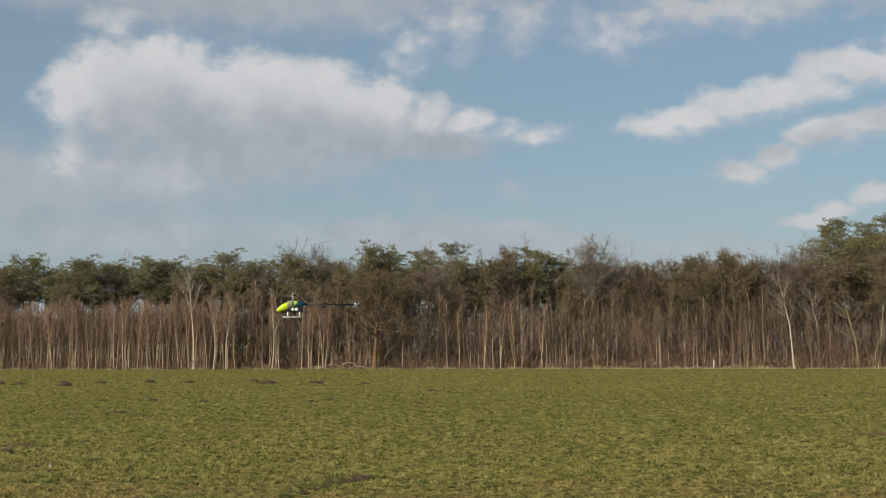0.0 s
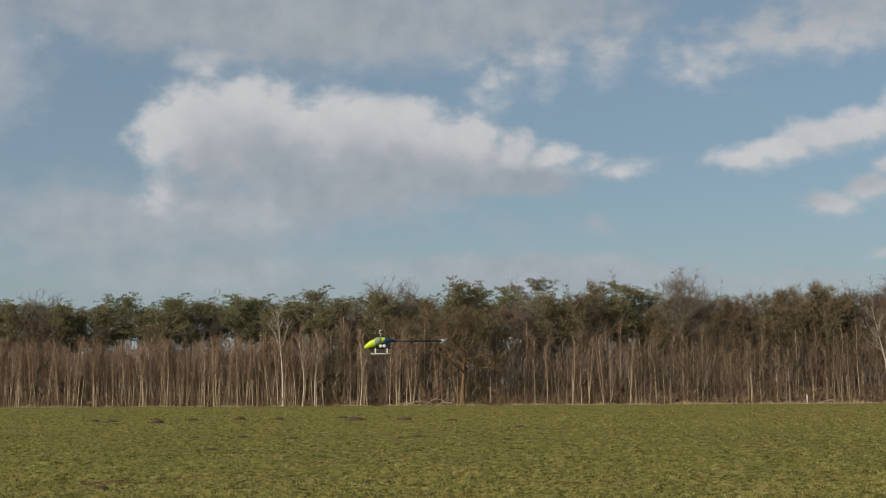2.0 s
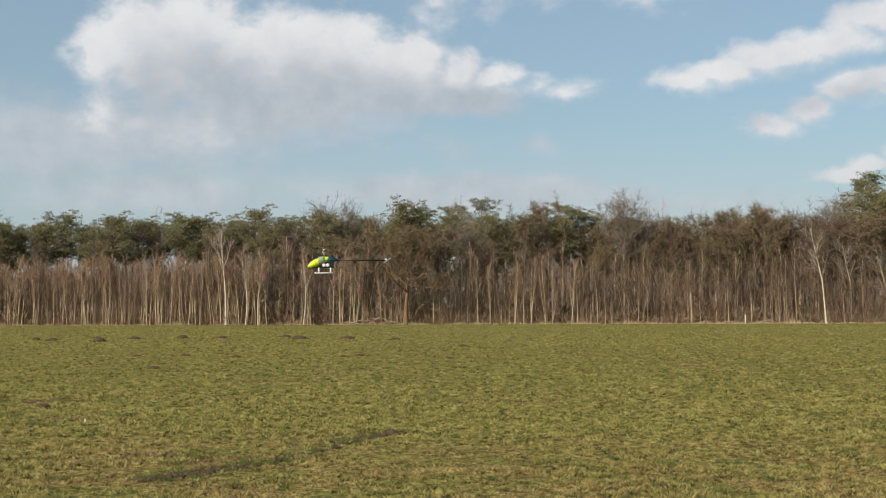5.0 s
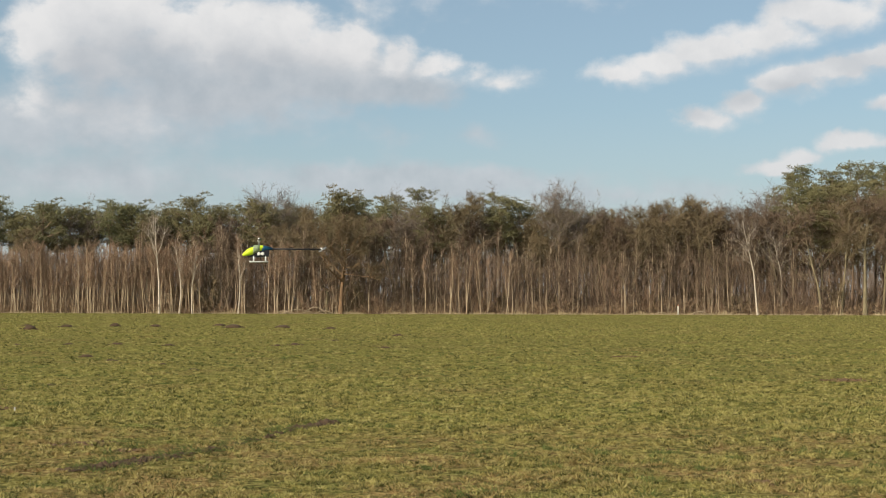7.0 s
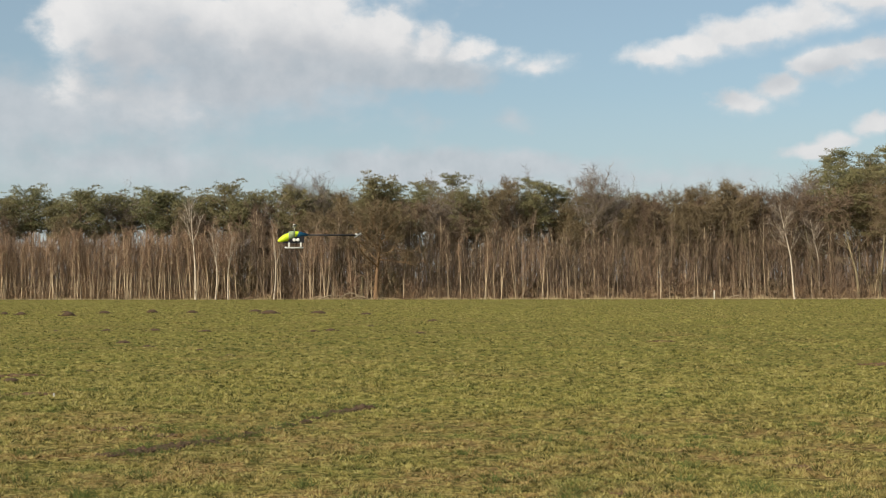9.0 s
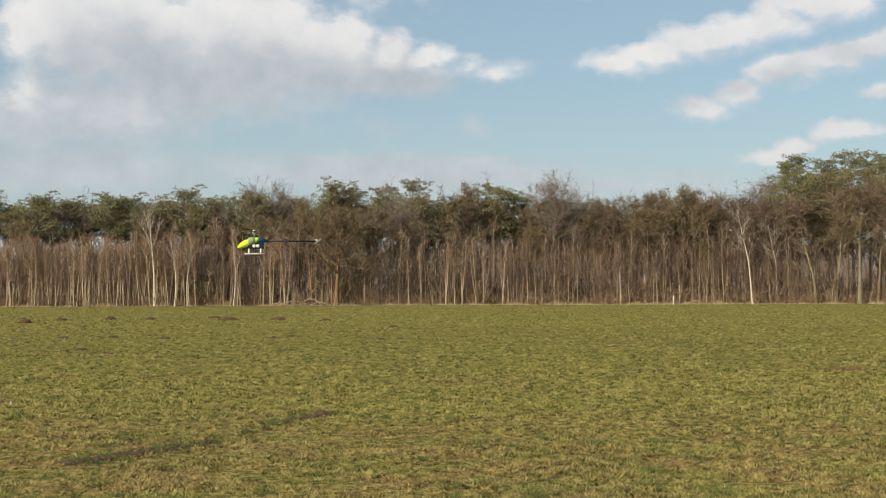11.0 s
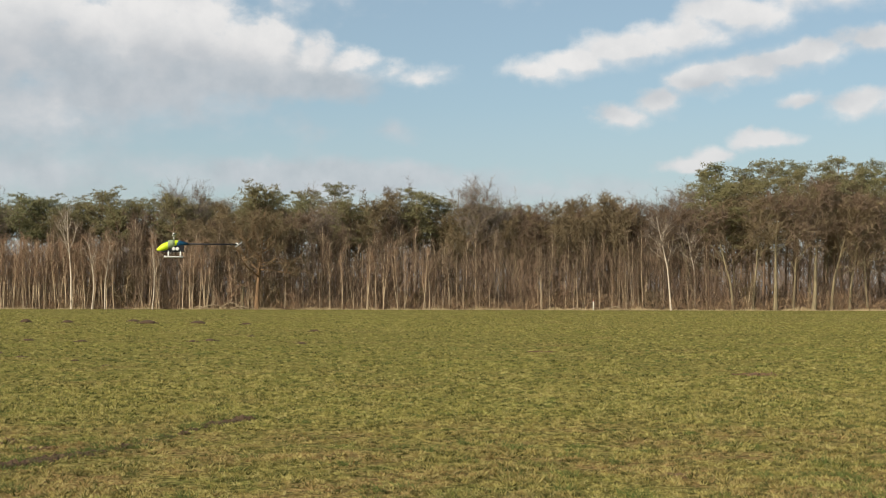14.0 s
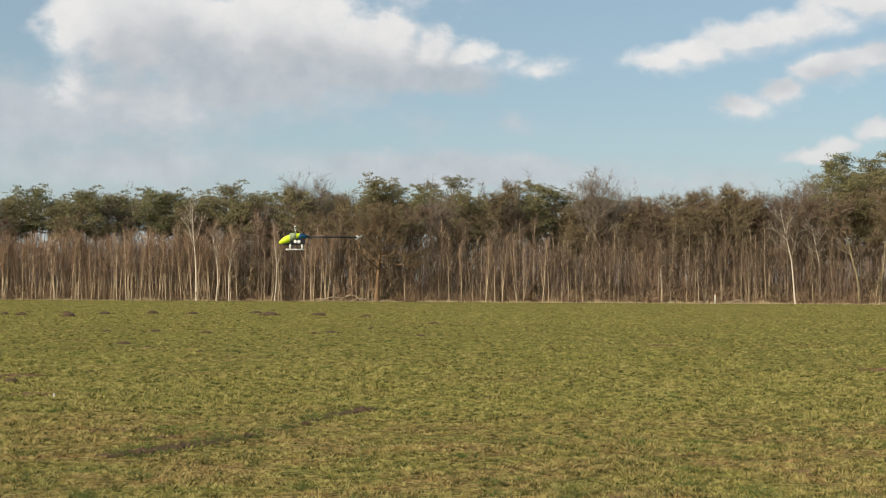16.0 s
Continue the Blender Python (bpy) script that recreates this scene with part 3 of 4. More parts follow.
def paper_scrap():
    """A small crumpled leaf of white paper, standing on edge in the grass."""
    bm = bmesh.new()
    grid = [[bm.verts.new((0.01 * (u - 1) + 0.004 * math.sin(3 * v), 0.006 * math.sin(2 * u + v), 0.02 * v)) for u in range(3)] for v in range(4)]
    for a, b in zip(grid, grid[1:]):
        for k in range(2):
            bm.faces.new((a[k], a[k + 1], b[k + 1], b[k]))
    bmesh.ops.solidify(bm, geom=bm.faces[:], thickness=0.002)
    return tagged(new("paper_scrap", from_bm(bm, "paper_scrap", plain("white_paper", (0.8, 0.79, 0.75), 0.8))), "small crumpled scrap of white paper in the grass", "litter")


paper_scrap().matrix_basis = pose(-5.4, 18.9, float(rise(-5.4, 18.9)), 0, 0, 20)

# ---- the wood ----
EDGE = 165.0
BIRCH_LABEL = "slim young birch with pale trunk at the wood's edge"
ALDER_LABEL = "thin brown sapling crowded at the wood's edge"
YOUNG = [sapling("young_birch", 20 + k, h, BIRCH_LABEL, "young birches along the edge of the wood", SAPLING, TWIG_RED, 0.054) for k, h in enumerate((8.2, 8.8, 7.6, 9.2, 7.0, 8.5))]
THIN = [sapling("alder_sapling", 40 + k, h, ALDER_LABEL, "alder saplings along the edge of the wood", SAPLING, TWIG_BROWN, 0.042) for k, h in enumerate((7.2, 6.4, 8.0, 5.6))]
PINES = [pine(60, 13.2, 0.63), pine(61, 13.8, 0.66, 2.9), pine(62, 13.0, 0.6, 3.3), pine(63, 16.5, 0.55, 3.6, 0.18, 500), pine(64, 17.2, 0.5, 3.8, 0.17, 500)]
REAR_PINES = [pine(66, 13.0, 0.66, 2.9, 0.14, 250), pine(67, 13.4, 0.7, 2.7, 0.13, 230)]
OAKS = [broadleaf("oak", 80 + k, h, "leafless brown oak with dense twiggy crown", "oaks of the wood", OAK_BARK, t, r, b, s, 17 if h > 15 else 15)
        for k, (h, t, r, b, s) in enumerate(((13.2, TWIG_BROWN, 0.17, 0.34, 0.36), (12.6, TWIG_OLIVE, 0.14, 0.38, 0.34), (12.0, TWIG_BROWN, 0.14, 0.34, 0.36),
                                              (13.6, TWIG_OLIVE, 0.15, 0.42, 0.3), (16.5, TWIG_BROWN, 0.28, 0.46, 0.36)))]
BARE = [broadleaf("bare_tree", 100 + k, h, "leafless grey tree with fine rounded crown", "bare trees of the wood", OAK_BARK, TWIG_GREY, 0.17, 0.62, 0.4, 20, 44, 0, 0.013, 0.3, 40, 0.5, 0.66)
        for k, h in enumerate((15.0, 14.6))]
SHRUBS = [shrub(120 + k, h, t, "leafless brown bush of the undergrowth") for k, (h, t) in enumerate(((3.4, TWIG_BROWN), (4.2, TWIG_RED), (2.8, TWIG_OLIVE), (4.8, TWIG_BROWN)))]


def at(azimuth, depth):
    return depth * math.tan(radians(azimuth)), depth


def stand(protos, azimuth, depth, height, rng, own=None):
    """A tree at that azimuth and depth, scaled to its height."""
    ob = protos[rng.randrange(len(protos))] if own is None else protos[own]
    x, y = at(azimuth, depth)
    size = height / max(c.z for child in (ob.children or (ob,)) for c in (Vector(v) for v in child.bound_box))
    return place(ob, x, y, rng.uniform(0, 360), size)


# each prototype first stands deep in the wood
rng = random.Random(11)
for k, ob in enumerate(YOUNG + THIN + PINES + REAR_PINES + OAKS + BARE + SHRUBS):
    place(ob, -58 + 4.3 * k + rng.uniform(-1, 1), EDGE + rng.uniform(24, 34), rng.uniform(0, 360))

# the skyline, as azimuth in degrees and height in metres
PINE_LINE = [(-22.4, 13.1), (-21.2, 13.4), (-19.2, 13.2), (-17.9, 12.6), (-16.8, 14.1), (-15.0, 13.8), (-13.9, 13.2), (-12.4, 13.7), (-11.5, 13.6), (-9.2, 14.5), (-8.1, 13.2),
             (-6.2, 14.0), (-5.0, 13.2), (-2.9, 15.3), (-2.4, 14.9), (-1.1, 13.7), (0.9, 13.4), (3.6, 14.8), (4.5, 13.8), (6.8, 13.4), (16.3, 18.0), (17.6, 17.6),
             (18.4, 18.6), (19.3, 18.4), (20.9, 18.9), (22.7, 18.9), (24.0, 18.2)]
OAK_LINE = [(-20.3, 12.2), (-10.3, 12.0), (-7.0, 12.8), (-4.3, 13.9), (-0.6, 13.0), (0.6, 13.7), (2.0, 15.6), (5.4, 13.4), (7.7, 13.2), (8.4, 12.6), (9.3, 12.9),
            (10.2, 13.4), (11.3, 14.2), (12.3, 13.8), (13.3, 13.6), (14.4, 13.4), (15.3, 13.2), (17.0, 15.0), (19.9, 17.0), (20.7, 18.2), (21.6, 17.6), (23.4, 17.2)]
BARE_LINE = [(-13.2, 15.0), (-5.6, 15.9), (0.0, 15.6), (2.9, 16.3), (6.1, 16.3), (7.4, 15.4), (12.2, 14.8), (13.4, 15.0), (14.4, 16.4), (15.0, 15.6), (-19.8, 14.6)]
for a, h in PINE_LINE:
    d = EDGE + rng.uniform(9, 17)
    stand(PINES[:3] if h < 17 else PINES[3:], a, d, h * 1.07 * (d / 173), rng)
    d = EDGE + rng.uniform(14, 22)
    stand(PINES[:3] if h < 17 else PINES[3:], a - rng.uniform(0.3, 0.8), d, h * rng.uniform(0.93, 1.03) * d / 173, rng)
for a, h in OAK_LINE:
    d = EDGE + rng.uniform(5, 12)
    stand(OAKS[:4] if h < 16 else OAKS[4:], a, d, h * (1.12 if 7 < a < 15.5 else 1.04) * (d / 173), rng)
    d = EDGE + rng.uniform(14, 26)
    stand(OAKS[:4], a + rng.uniform(-0.7, 0.7), d, min(h, 14.5) * rng.uniform(0.9, 1.08) * d / 173, rng)
    if 7 < a < 15.5:
        stand(OAKS[:4], a + rng.uniform(-0.5, 0.5), EDGE + rng.uniform(6, 16), h * rng.uniform(0.92, 1.08), rng)
for a, h in BARE_LINE:
    stand(BARE, a, EDGE + rng.uniform(9, 14), h * 1.09, rng)
for i in range(36):
    a = -9.5 + 34 * (i + rng.random()) / 36
    stand(OAKS[:4], a, EDGE + rng.uniform(6, 30), rng.uniform(9.5, 13.2), rng)
# high crowns further in, with the sky showing between their bare stems
for i in range(52):
    a = -23.6 + 32 * (i + rng.random()) / 52
    d = EDGE + rng.uniform(16, 27)
    stand(REAR_PINES, a, d, rng.uniform(12.3, 13.6) * d / 171, rng)
# a close brown stand of oaks
for i in range(18):
    a = 6.8 + 9.2 * (i + rng.random()) / 18
    stand(OAKS[:4], a, EDGE + rng.uniform(8, 20), rng.uniform(12.4, 13.9), rng)

# single trees that stand out at the edge
WHITE_BIRCH = broadleaf("birch", 141, 13.2, "tall white-stemmed birch with forked spreading limbs", "tall birches at the wood's edge", BIRCH, TWIG_GREY, 0.125, 0.54, 0.3, 10, 7, 0.0, 0.011, 0.45, 36, 0.75, 0.88, 0.03)
SLIM_BIRCH = broadleaf("birch", 143, 11.0, "slim crooked white birch at the wood's edge", "tall birches at the wood's edge", BIRCH, TWIG_RED, 0.09, 0.4, 0.2, 10, 12, 0.02, 0.012, 0.5, 30)
LEANING_BIRCH = broadleaf("birch", 146, 14.3, "leaning white birch with long spreading limbs", "tall birches at the wood's edge", BIRCH, TWIG_GREY, 0.115, 0.46, 0.24, 13, 10, -0.13, 0.011, 0.3, 48, 0.36)
EDGE_OAK = broadleaf("oak", 150, 12.8, "broad leafless oak standing forward at the wood's edge", "oaks of the wood", RUSTY_BARK, TWIG_OLIVE, 0.3, 0.38, 0.48, 26, 66, 0.0, 0.02, 0.2, 62, 0.55, 0.8, 0.025)
place(WHITE_BIRCH, *at(-10.33, EDGE - 1.2), 0)
place(SLIM_BIRCH, *at(-9.52, EDGE - 1.2), 0)
place(SLIM_BIRCH, *at(-9.0, EDGE - 0.8), 140, 0.93)
place(SLIM_BIRCH, *at(-7.12, EDGE - 0.8), 60, 0.96)
place(LEANING_BIRCH, *at(14.4, EDGE - 1.0), 0)
place(LEANING_BIRCH, *at(15.4, EDGE + 3), 50, 0.85)
place(EDGE_OAK, *at(-2.86, EDGE), 0)
for a, h in ((15.94, 17.0), (16.7, 16.0), (17.2, 16.6), (18.1, 17.2), (19.5, 18.0), (21.2, 18.0), (22.3, 17.5), (23.2, 18)):
    stand(PINES[3:], a, EDGE + 4.5, h, rng)
for a, h, s in ((18.6, 16.2, 0), (20.1, 17.4, 90)):
    place(OAKS[4], *at(a, EDGE + 0.5), s, h / 16.5)
for a, h, k in ((16.9, 14.2, 0), (17.7, 15.0, 3), (19.3, 15.4, 2), (20.8, 15.8, 0), (21.5, 15.2, 1), (22.2, 15.8, 2), (23.3, 16.0, 0)):
    stand(OAKS, a, EDGE + 1.2, h, rng, k)
# trees that close the skyline between the others
for a, h in ((-11.1, 13.4), (-10.7, 12.8), (-8.6, 13.6), (-5.8, 13.8), (-15.8, 13.2), (-18.6, 13.0), (-20.6, 13.3)):
    stand(PINES[:3], a, EDGE + 12, h, rng)
    stand(OAKS[:4], a + 0.4, EDGE + 8, h * 0.86, rng)

# saplings: a close stand of pale birches, then browner thin ones
for i in range(222):
    a = -23.4 + 14.8 * (i + rng.random()) / 222
    stand(YOUNG, a, EDGE + abs(rng.gauss(0, 2.6)), rng.uniform(6.4, 9.3), rng)
for a in (-5.9, -5.6, -5.5, -5.2, -5.0, -4.9, 1.7, 2.1, 2.4, 3.0, 3.3, 4.1):
    stand(YOUNG, a, EDGE, rng.uniform(7.0, 9.0), rng)
for i in range(140):
    a = -8.6 + 24.0 * (i + rng.random()) / 140
    stand(THIN if rng.random() < 0.8 else YOUNG, a, EDGE + abs(rng.gauss(0, 3.5)), rng.uniform(4.6, 8.0), rng)
for i in range(60):
    a = -12.0 + 28.0 * (i + rng.random()) / 60
    stand(THIN, a, EDGE + rng.uniform(1.0, 8.0), rng.uniform(8.0, 11.5), rng)
for i in range(190):
    a = -23.5 + 48 * (i + rng.random()) / 190
    stand(SHRUBS, a, EDGE + 1.5 + rng.uniform(0, 1) ** 2.2 * 26, rng.uniform(2.8, 6.2), rng)


def far_wood():
    """The depth of the wood behind: stems and twigs past counting."""
    rng, geo = random.Random(77), Geo()
    for _ in range(900):
        x, y = rng.uniform(-105, 110), rng.uniform(205, 250)
        h = rng.uniform(6, 13)
        geo.tube([Vector((x, y, -0.1)), Vector((x + rng.gauss(0, 0.3), y, h * 0.5)), Vector((x + rng.gauss(0, 0.5), y, h))], [0.15, 0.11, 0.04], 4)
    for _ in range(24000):
        x, y = rng.uniform(-105, 110), rng.uniform(200, 250)
        top = 9.5 + 2.5 * noise.noise((x * 0.11, 0.3, 0.7)) + 1.5 * noise.noise((x * 0.4, 0.9, 0.1))
        p = Vector((x, y, rng.uniform(0, 1) ** 1.1 * top))
        geo.spike(p, p + Vector((rng.gauss(0, 0.7), rng.gauss(0, 0.7), rng.uniform(0.6, 2.4))), 0.075)
    # The paler grey twig colour holds the haze of the distance.
    ob = new("far_wood", geo.mesh("far_wood", TWIG_GREY, False))
    return tagged(ob, "dim depth of the leafless wood behind the edge", "wood", kind="stuff")


def straw_fringe():
    """Bleached long grass along the foot of the trees."""
    rng, geo = random.Random(78), Geo()
    for _ in range(5500):
        x, y = rng.uniform(-75, 78), EDGE - 0.6 + abs(rng.gauss(0, 1.4))
        p = Vector((x, y, -0.03))
        tall = 0.4 + 0.75 * noise.noise((x * 0.35, 0.2, 5.0))
        if tall < 0.1:
            continue
        geo.spike(p, p + Vector((rng.gauss(0, 0.15), rng.gauss(0, 0.15), rng.uniform(0.3, 1.0) * tall)), 0.025)
    ob = new("dry_grass", geo.mesh("dry_grass", STRAW, False))
    return tagged(ob, "bleached dry long grass along the wood's edge", "grass", kind="stuff")


def bracken():
    """Low brown tangle of brambles and dead fern under the first trees."""
    rng, geo = random.Random(79), Geo()
    for _ in range(42000):
        x, y = rng.uniform(-76, 80), EDGE + 0.4 + rng.random() ** 1.6 * 16
        tall = 0.9 + 0.9 * noise.noise((x * 0.3, y * 0.2, 1.0))
        p = Vector((x, y, rng.random() ** 1.4 * max(0.2, tall) * 1.5))
        geo.blade(p, p + Vector((rng.gauss(0, 0.35), rng.gauss(0, 0.3), rng.gauss(0.25, 0.3))), 0.035, rng)
    ob = new("bracken", geo.mesh("bracken", FERN, False))
    return tagged(ob, "low brown tangle of brambles and dead fern", "undergrowth", kind="stuff")


def thicket(seed, west, east, count, twig, label):
    """The haze of upright shoots between the young stems, past counting; thinner round the edge oak."""
    rng, geo = random.Random(seed), Geo()
    for _ in range(count):
        x, y = rng.uniform(west, east), EDGE + 0.3 + rng.random() ** 1.4 * 14
        open_ground = max(0.0, 1.0 - abs(x + 8.5) / 7.0)
        if rng.random() < 0.75 * open_ground or noise.noise((x * 0.22, 8.0, 2.0)) < rng.uniform(-0.9, 0.1):
            continue
        top = 6.6 + 2.6 * noise.noise((x * 0.16, 2.0, 4.0)) + 2.2 * noise.noise((x * 0.7, y * 0.4, 9.0))
        p = Vector((x, y, rng.random() ** 1.1 * max(1.5, top)))
        geo.blade(p, p + Vector((rng.gauss(0, 0.26), rng.gauss(0, 0.2), rng.uniform(0.2, 1.3))), 0.017, rng)
    ob = new("thicket", geo.mesh("thicket", twig, False))
    return tagged(ob, label, "undergrowth", kind="stuff")


def fallen_branch(seed, length, lift, label):
    """A dead limb that lies in a low arch on the ground, with broken side twigs."""
    rng, wood = random.Random(seed), Geo()
    line = [Vector((length * (u - 0.5), 0.25 * math.sin(3 * u + seed), 0.05 + lift * math.sin(math.pi * min(1.0, u * 1.05)) + rng.gauss(0, 0.03))) for u in (0, 0.15, 0.3, 0.45, 0.6, 0.75, 0.9, 1.0)]
    wood.tube(line, [0.075, 0.072, 0.065, 0.06, 0.05, 0.042, 0.03, 0.012], 6)
    for _ in range(9):
        p, d = on_line(line, rng.uniform(0.2, 0.95))
        twig = bent_line(rng, p, sideways(rng, d, 55), rng.uniform(0.4, 1.1), 3, 0.2, -0.08)
        for q in twig:
            q.z = max(q.z, 0.02)
        wood.tube(twig, [0.026, 0.02, 0.013, 0.005], 4)
    return tagged(new("fallen_branch", wood.mesh("fallen_branch", STRAW_WOOD)), label, "branch", "dead wood under the oak")


STRAW_WOOD = bark("bleached_wood", (0.52, 0.41, 0.27), (0.27, 0.2, 0.13), 0.35, 0.6, 0.3, 5.0)
for k, (a, d, long, lift, turn) in enumerate(((-4.6, -0.6, 3.6, 0.5, 4), (-3.9, -0.4, 3.0, 0.75, -8), (-3.5, 0.1, 2.6, 0.35, 12), (-5.2, 0.2, 2.4, 0.3, -15), (10.5, -0.3, 1.6, 0.25, 10), (12.1, -0.4, 2.2, 0.4, -6))):
    x, y = at(a, EDGE + d)
    fallen_branch(200 + k, long, lift, "bleached fallen branch lying at the wood's edge").matrix_basis = pose(x, y, 0, 0, 0, turn)


def broken_trunk():
    """A snapped stem with its top leaning away from the splintered stump."""
    rng, stump, log = random.Random(210), Geo(), Geo()
    line = [Vector((0, 0, -0.1)), Vector((0.03, 0, 0.9)), Vector((0.0, 0.02, 1.9)), Vector((0.05, 0.0, 2.7))]
    stump.tube(line, [0.24, 0.19, 0.17, 0.15], 8)
    for k in range(7):
        w = 2 * math.pi * k / 7
        p = Vector((0.05 + 0.1 * math.cos(w), 0.1 * math.sin(w), 2.62))
        stump.spike(p, p + Vector((0, 0, rng.uniform(0.12, 0.45))), 0.05)
    log.tube([Vector((0.25, 0.1, 2.75)), Vector((-0.7, 0.1, 3.35)), Vector((-1.7, 0.15, 4.05)), Vector((-2.5, 0.1, 4.4))], [0.15, 0.13, 0.1, 0.05], 7)
    tree = thing("broken_tree", "snapped dead tree with its top hung on the stump", "tree", "dead wood under the oak")
    part("stump", stump.mesh("stump", OAK_BARK), tree, "splintered upright stump")
    part("fallen_top", log.mesh("fallen_top", DARK_OAK_BARK), tree, "leaning broken top")
    return tree


broken_trunk().matrix_basis = pose(*at(-3.45, EDGE + 1.2), 0)

# Paler twigs west of x = -24, darker brown ones east of it.
thicket(80, -76, -24, 36000, TWIG_PALE, "fine pale reddish haze of birch shoots")
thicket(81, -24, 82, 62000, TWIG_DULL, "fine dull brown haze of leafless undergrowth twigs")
bracken()
far_wood()
straw_fringe()


# ---- the white marker post at the edge of the wood ----
def ring_mesh(name, mat, profile, sides=16):
    """A turned shape from (radius, height) pairs."""
    bm = bmesh.new()
    rings = [[bm.verts.new((r * math.cos(2 * math.pi * s / sides), r * math.sin(2 * math.pi * s / sides), z)) for s in range(sides)] for r, z in profile]
    for a, b in zip(rings, rings[1:]):
        for s in range(sides):
            bm.faces.new((a[s], a[(s + 1) % sides], b[(s + 1) % sides], b[s]))
    bm.faces.new(rings[-1])
    bm.faces.new(rings[0][::-1])
    return from_bm(bm, name, mat, True)


POST_WHITE = plain("weathered_white_paint", (0.78, 0.74, 0.64), 0.7)
post = thing("marker_post", "white-painted wooden marker post before the trees", "post", "")
part("shaft", ring_mesh("shaft", POST_WHITE, ((0.09, -0.1), (0.09, 1.02), (0.085, 1.08))), post)
part("cap", ring_mesh("cap", plain("post_cap", (0.5, 0.16, 0.1), 0.7), ((0.095, 1.08), (0.095, 1.14), (0.05, 1.2), (0.01, 1.21))), post, "faded cap")
post.matrix_basis = pose(*at(11.2, EDGE - 0.7), 0)


# ---- the model helicopter in the air over the field ----
LIME = plain("lime_paint", (0.62, 0.80, 0.03), 0.35, speck=0.05)
WHITE = plain("white_plastic", (0.82, 0.81, 0.76), 0.4, speck=0.06)
BLUE = plain("deep_blue_paint", (0.012, 0.07, 0.13), 0.35)
GREY = plain("grey_green_paint", (0.36, 0.44, 0.24), 0.4, speck=0.35, scale=30)
CARBON = plain("carbon_fibre", (0.03, 0.03, 0.034), 0.4, speck=0.4, scale=60)
STEEL = plain("steel", (0.6, 0.6, 0.58), 0.35, 1.0)


def loft(name, mat, rings, sides=18):
    """A skin over ovals: (x, centre z, half width, half height) from nose to tail."""
    bm = bmesh.new()
    loops = []
    for x, z, w, h in rings:
        loops.append([bm.verts.new((x, w * math.cos(2 * math.pi * s / sides), z + h * math.sin(2 * math.pi * s / sides))) for s in range(sides)])
    for a, b in zip(loops, loops[1:]):
        for s in range(sides):
            bm.faces.new((a[s], a[(s + 1) % sides], b[(s + 1) % sides], b[s]))
    bm.faces.new(loops[0][::-1])
    bm.faces.new(loops[-1])
    bmesh.ops.recalc_face_normals(bm, faces=bm.faces)
    return from_bm(bm, name, mat, True)


def pipe(name, mat, points, radius, sides=8):
    geo = Geo()
    geo.tube([Vector(p) for p in points], [radius] * len(points), sides)
    geo.faces.append(tuple(reversed(range(sides))))
    return geo.mesh(name, mat)


def slab(name, mat, size, at_place, edge=0.004):
    bm = bmesh.new()
    bmesh.ops.create_cube(bm, size=1.0, matrix=Matrix.Translation(at_place) @ Matrix.Diagonal((*size, 1)))
    bmesh.ops.bevel(bm, geom=bm.edges[:], offset=edge, segments=2, affect="EDGES")
    return from_bm(bm, name, mat)


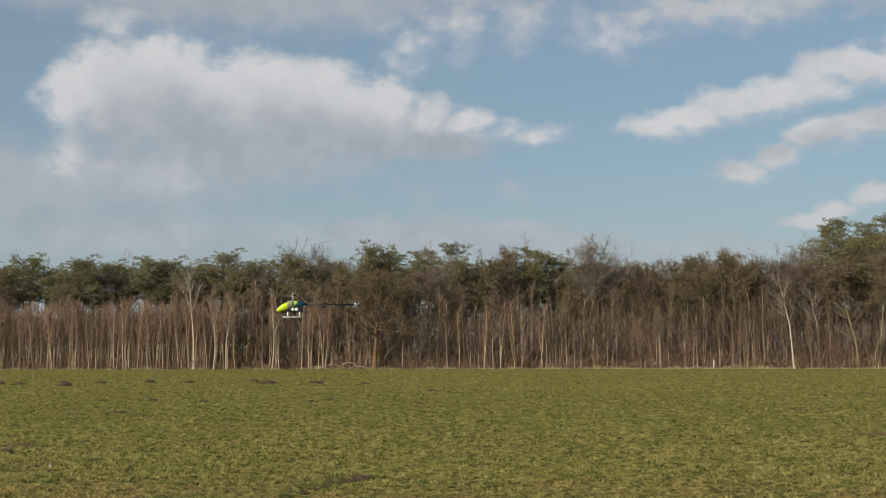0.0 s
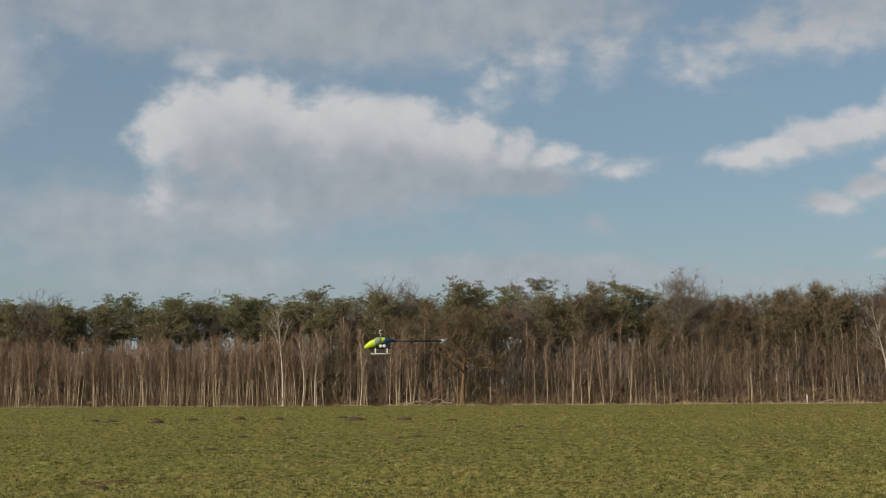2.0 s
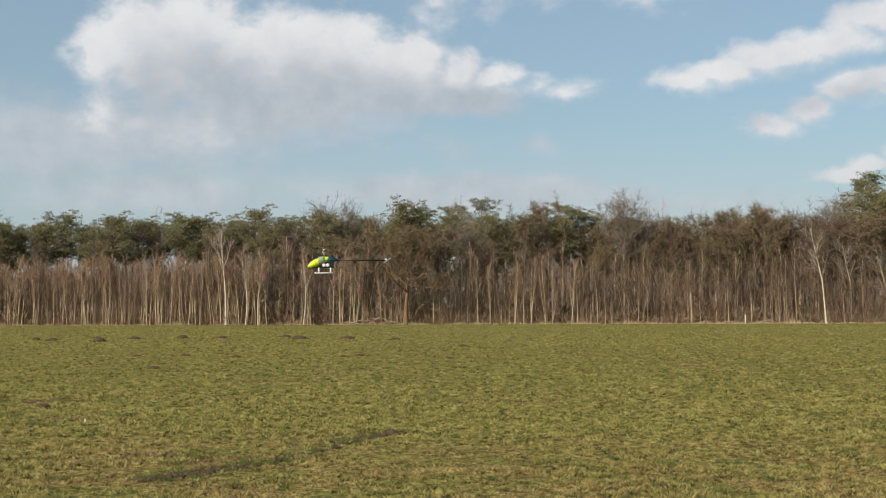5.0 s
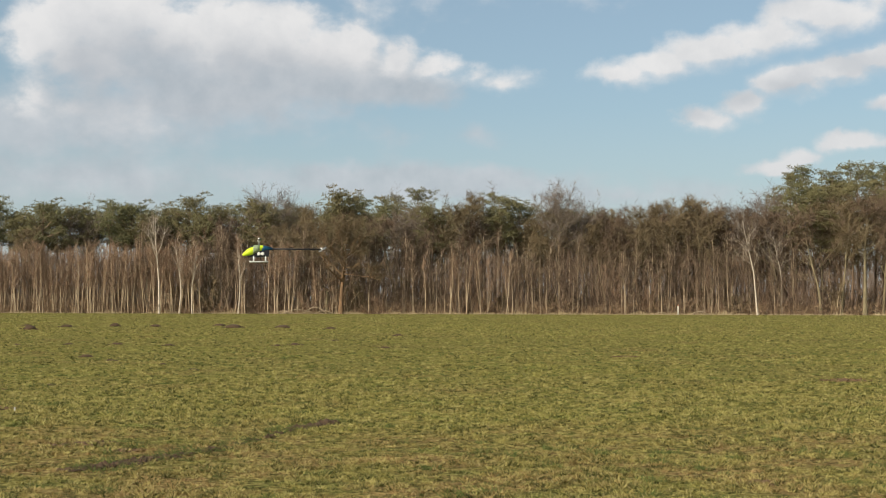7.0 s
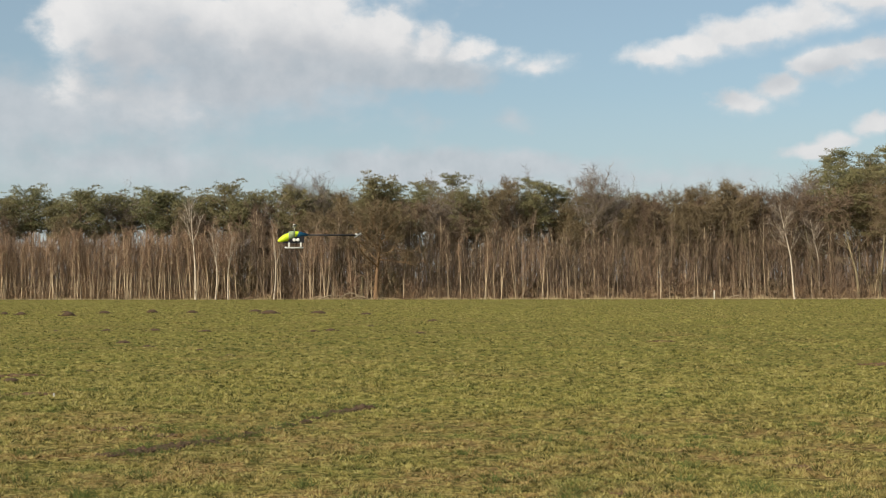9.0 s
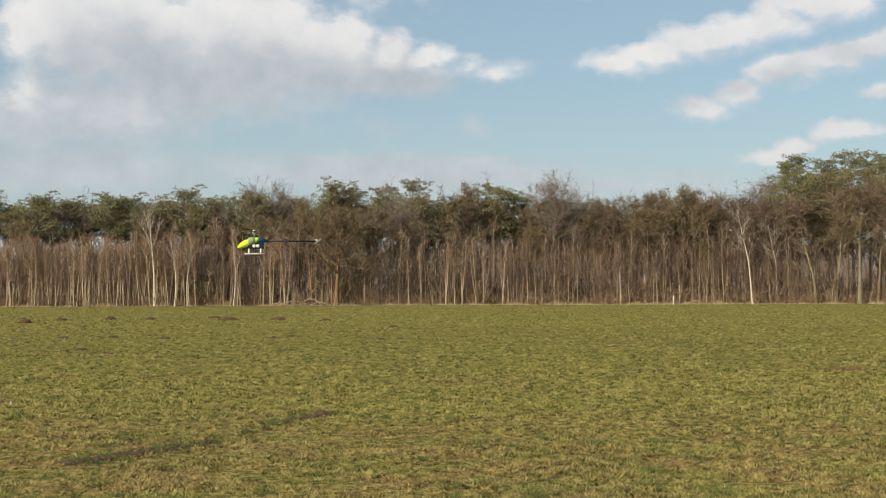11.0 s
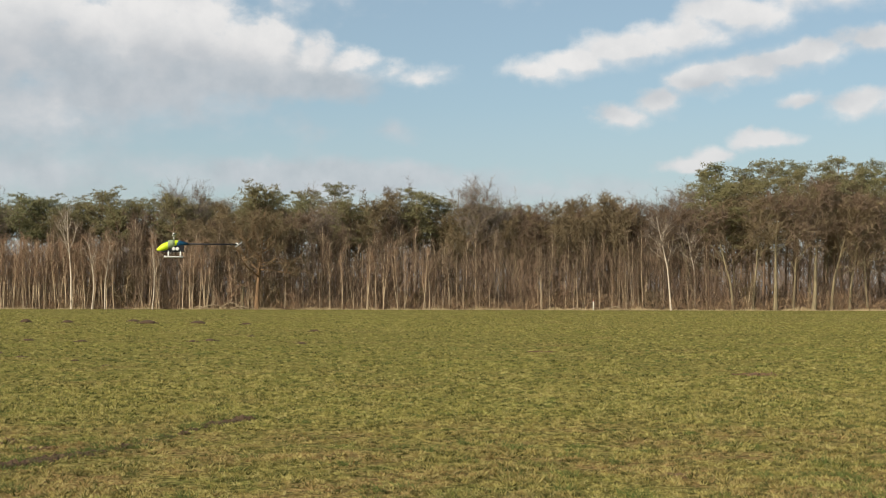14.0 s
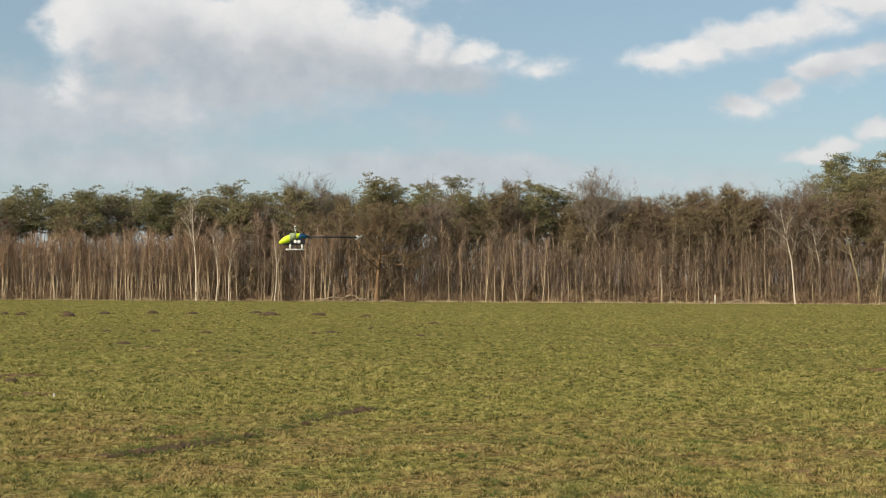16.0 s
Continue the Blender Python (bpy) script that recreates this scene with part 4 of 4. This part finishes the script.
def model_helicopter():
    """Nose towards -x; the skids' soles lie at z = 0."""
    heli = thing("model_helicopter", "lime-yellow and white radio-controlled helicopter hovering in flight", "model helicopter", "")
    canopy = part("canopy", loft("canopy", LIME, (
        (-0.265, 0.118, 0.008, 0.007), (-0.248, 0.125, 0.034, 0.028), (-0.20, 0.147, 0.06, 0.052), (-0.14, 0.175, 0.074, 0.07), (-0.07, 0.202, 0.075, 0.07),
        (0.0, 0.222, 0.066, 0.056), (0.06, 0.232, 0.052, 0.042), (0.09, 0.236, 0.04, 0.03))), heli)
    part("stripe", loft("stripe", GREY, ((-0.095, 0.196, 0.0765, 0.072), (-0.08, 0.2, 0.0775, 0.073), (-0.03, 0.214, 0.0735, 0.066), (0.01, 0.225, 0.066, 0.056))), canopy, "mottled grey-green band round the canopy")
    part("window", loft("window", CARBON, ((-0.17, 0.212, 0.03, 0.012), (-0.135, 0.232, 0.044, 0.02), (-0.1, 0.245, 0.044, 0.024), (-0.07, 0.252, 0.034, 0.02))), canopy, "dark tinted canopy window")
    part("tail_fairing", loft("tail_fairing", BLUE, ((0.05, 0.222, 0.055, 0.05), (0.1, 0.225, 0.052, 0.046), (0.16, 0.222, 0.036, 0.032), (0.22, 0.218, 0.018, 0.018))), heli, "dark blue rear fairing")
    frame_part = part("side_frame", slab("side_frame", CARBON, (0.26, 0.07, 0.115), (0.03, 0, 0.145)), heli, "black carbon side frame")
    for x in (0.0, 0.058):
        for side in (-1, 1):
            disc = part("motor_cover", ring_mesh("motor_cover", WHITE, ((0.028, 0.0), (0.028, 0.012), (0.02, 0.018))), frame_part, "round white cover")
            disc.matrix_basis = pose(x, side * 0.035, 0.135, -90 * side, 0, 0)
    part("tail_boom", pipe("tail_boom", CARBON, ((0.15, 0, 0.215), (1.0, 0, 0.215)), 0.0125), heli)
    part("tail_fin", slab("tail_fin", WHITE, (0.04, 0.004, 0.06), (1.0, 0.018, 0.215), 0.0015), heli)
    tail = part("tail_rotor", ring_mesh("tail_rotor", STEEL, ((0.012, -0.02), (0.014, 0.0), (0.012, 0.02))), heli)
    tail.matrix_basis = pose(1.02, -0.025, 0.215, 90, 0, 0)
    for turn in (0, 180):
        blade = part("tail_blade", slab("tail_blade", STEEL, (0.06, 0.018, 0.003), (0.04, 0, 0), 0.001), tail)
        blade.matrix_basis = pose(0, 0, 0, 0, 0, turn + 35)
    mast = part("rotor_mast", ring_mesh("rotor_mast", STEEL, ((0.007, 0.22), (0.007, 0.375))), heli)
    part("rotor_head", slab("rotor_head", WHITE, (0.05, 0.11, 0.026), (0, 0, 0.35)), mast, "white rotor head")
    part("head_button", ring_mesh("head_button", WHITE, ((0.02, 0.375), (0.022, 0.385), (0.012, 0.392))), mast)
    for side in (-1, 1):
        blade = part("rotor_blade", slab("rotor_blade", CARBON, (0.055, 0.58, 0.007), (0.006, side * 0.35, 0.352), 0.002), heli, "dark rotor blade")
        skid = part("skid", pipe("skid", WHITE, ((-0.15, side * 0.11, 0.022), (-0.135, side * 0.11, 0.009), (0.0, side * 0.11, 0.009), (0.145, side * 0.11, 0.009)), 0.009), heli, "cream skid tube")
        for x in (-0.085, 0.105):
            part("strut", pipe("strut", WHITE, ((x, side * 0.028, 0.098), (x, side * 0.07, 0.08), (x, side * 0.11, 0.012)), 0.011), skid)
    part("battery_tray", slab("battery_tray", CARBON, (0.26, 0.05, 0.035), (-0.06, 0, 0.1)), heli)
    part("skid_brace", slab("skid_brace", WHITE, (0.22, 0.03, 0.018), (0.01, 0, 0.09)), heli)
    return heli


model_helicopter().matrix_basis = pose(-2.42, 22.0, 2.17, 0, 0, 8)
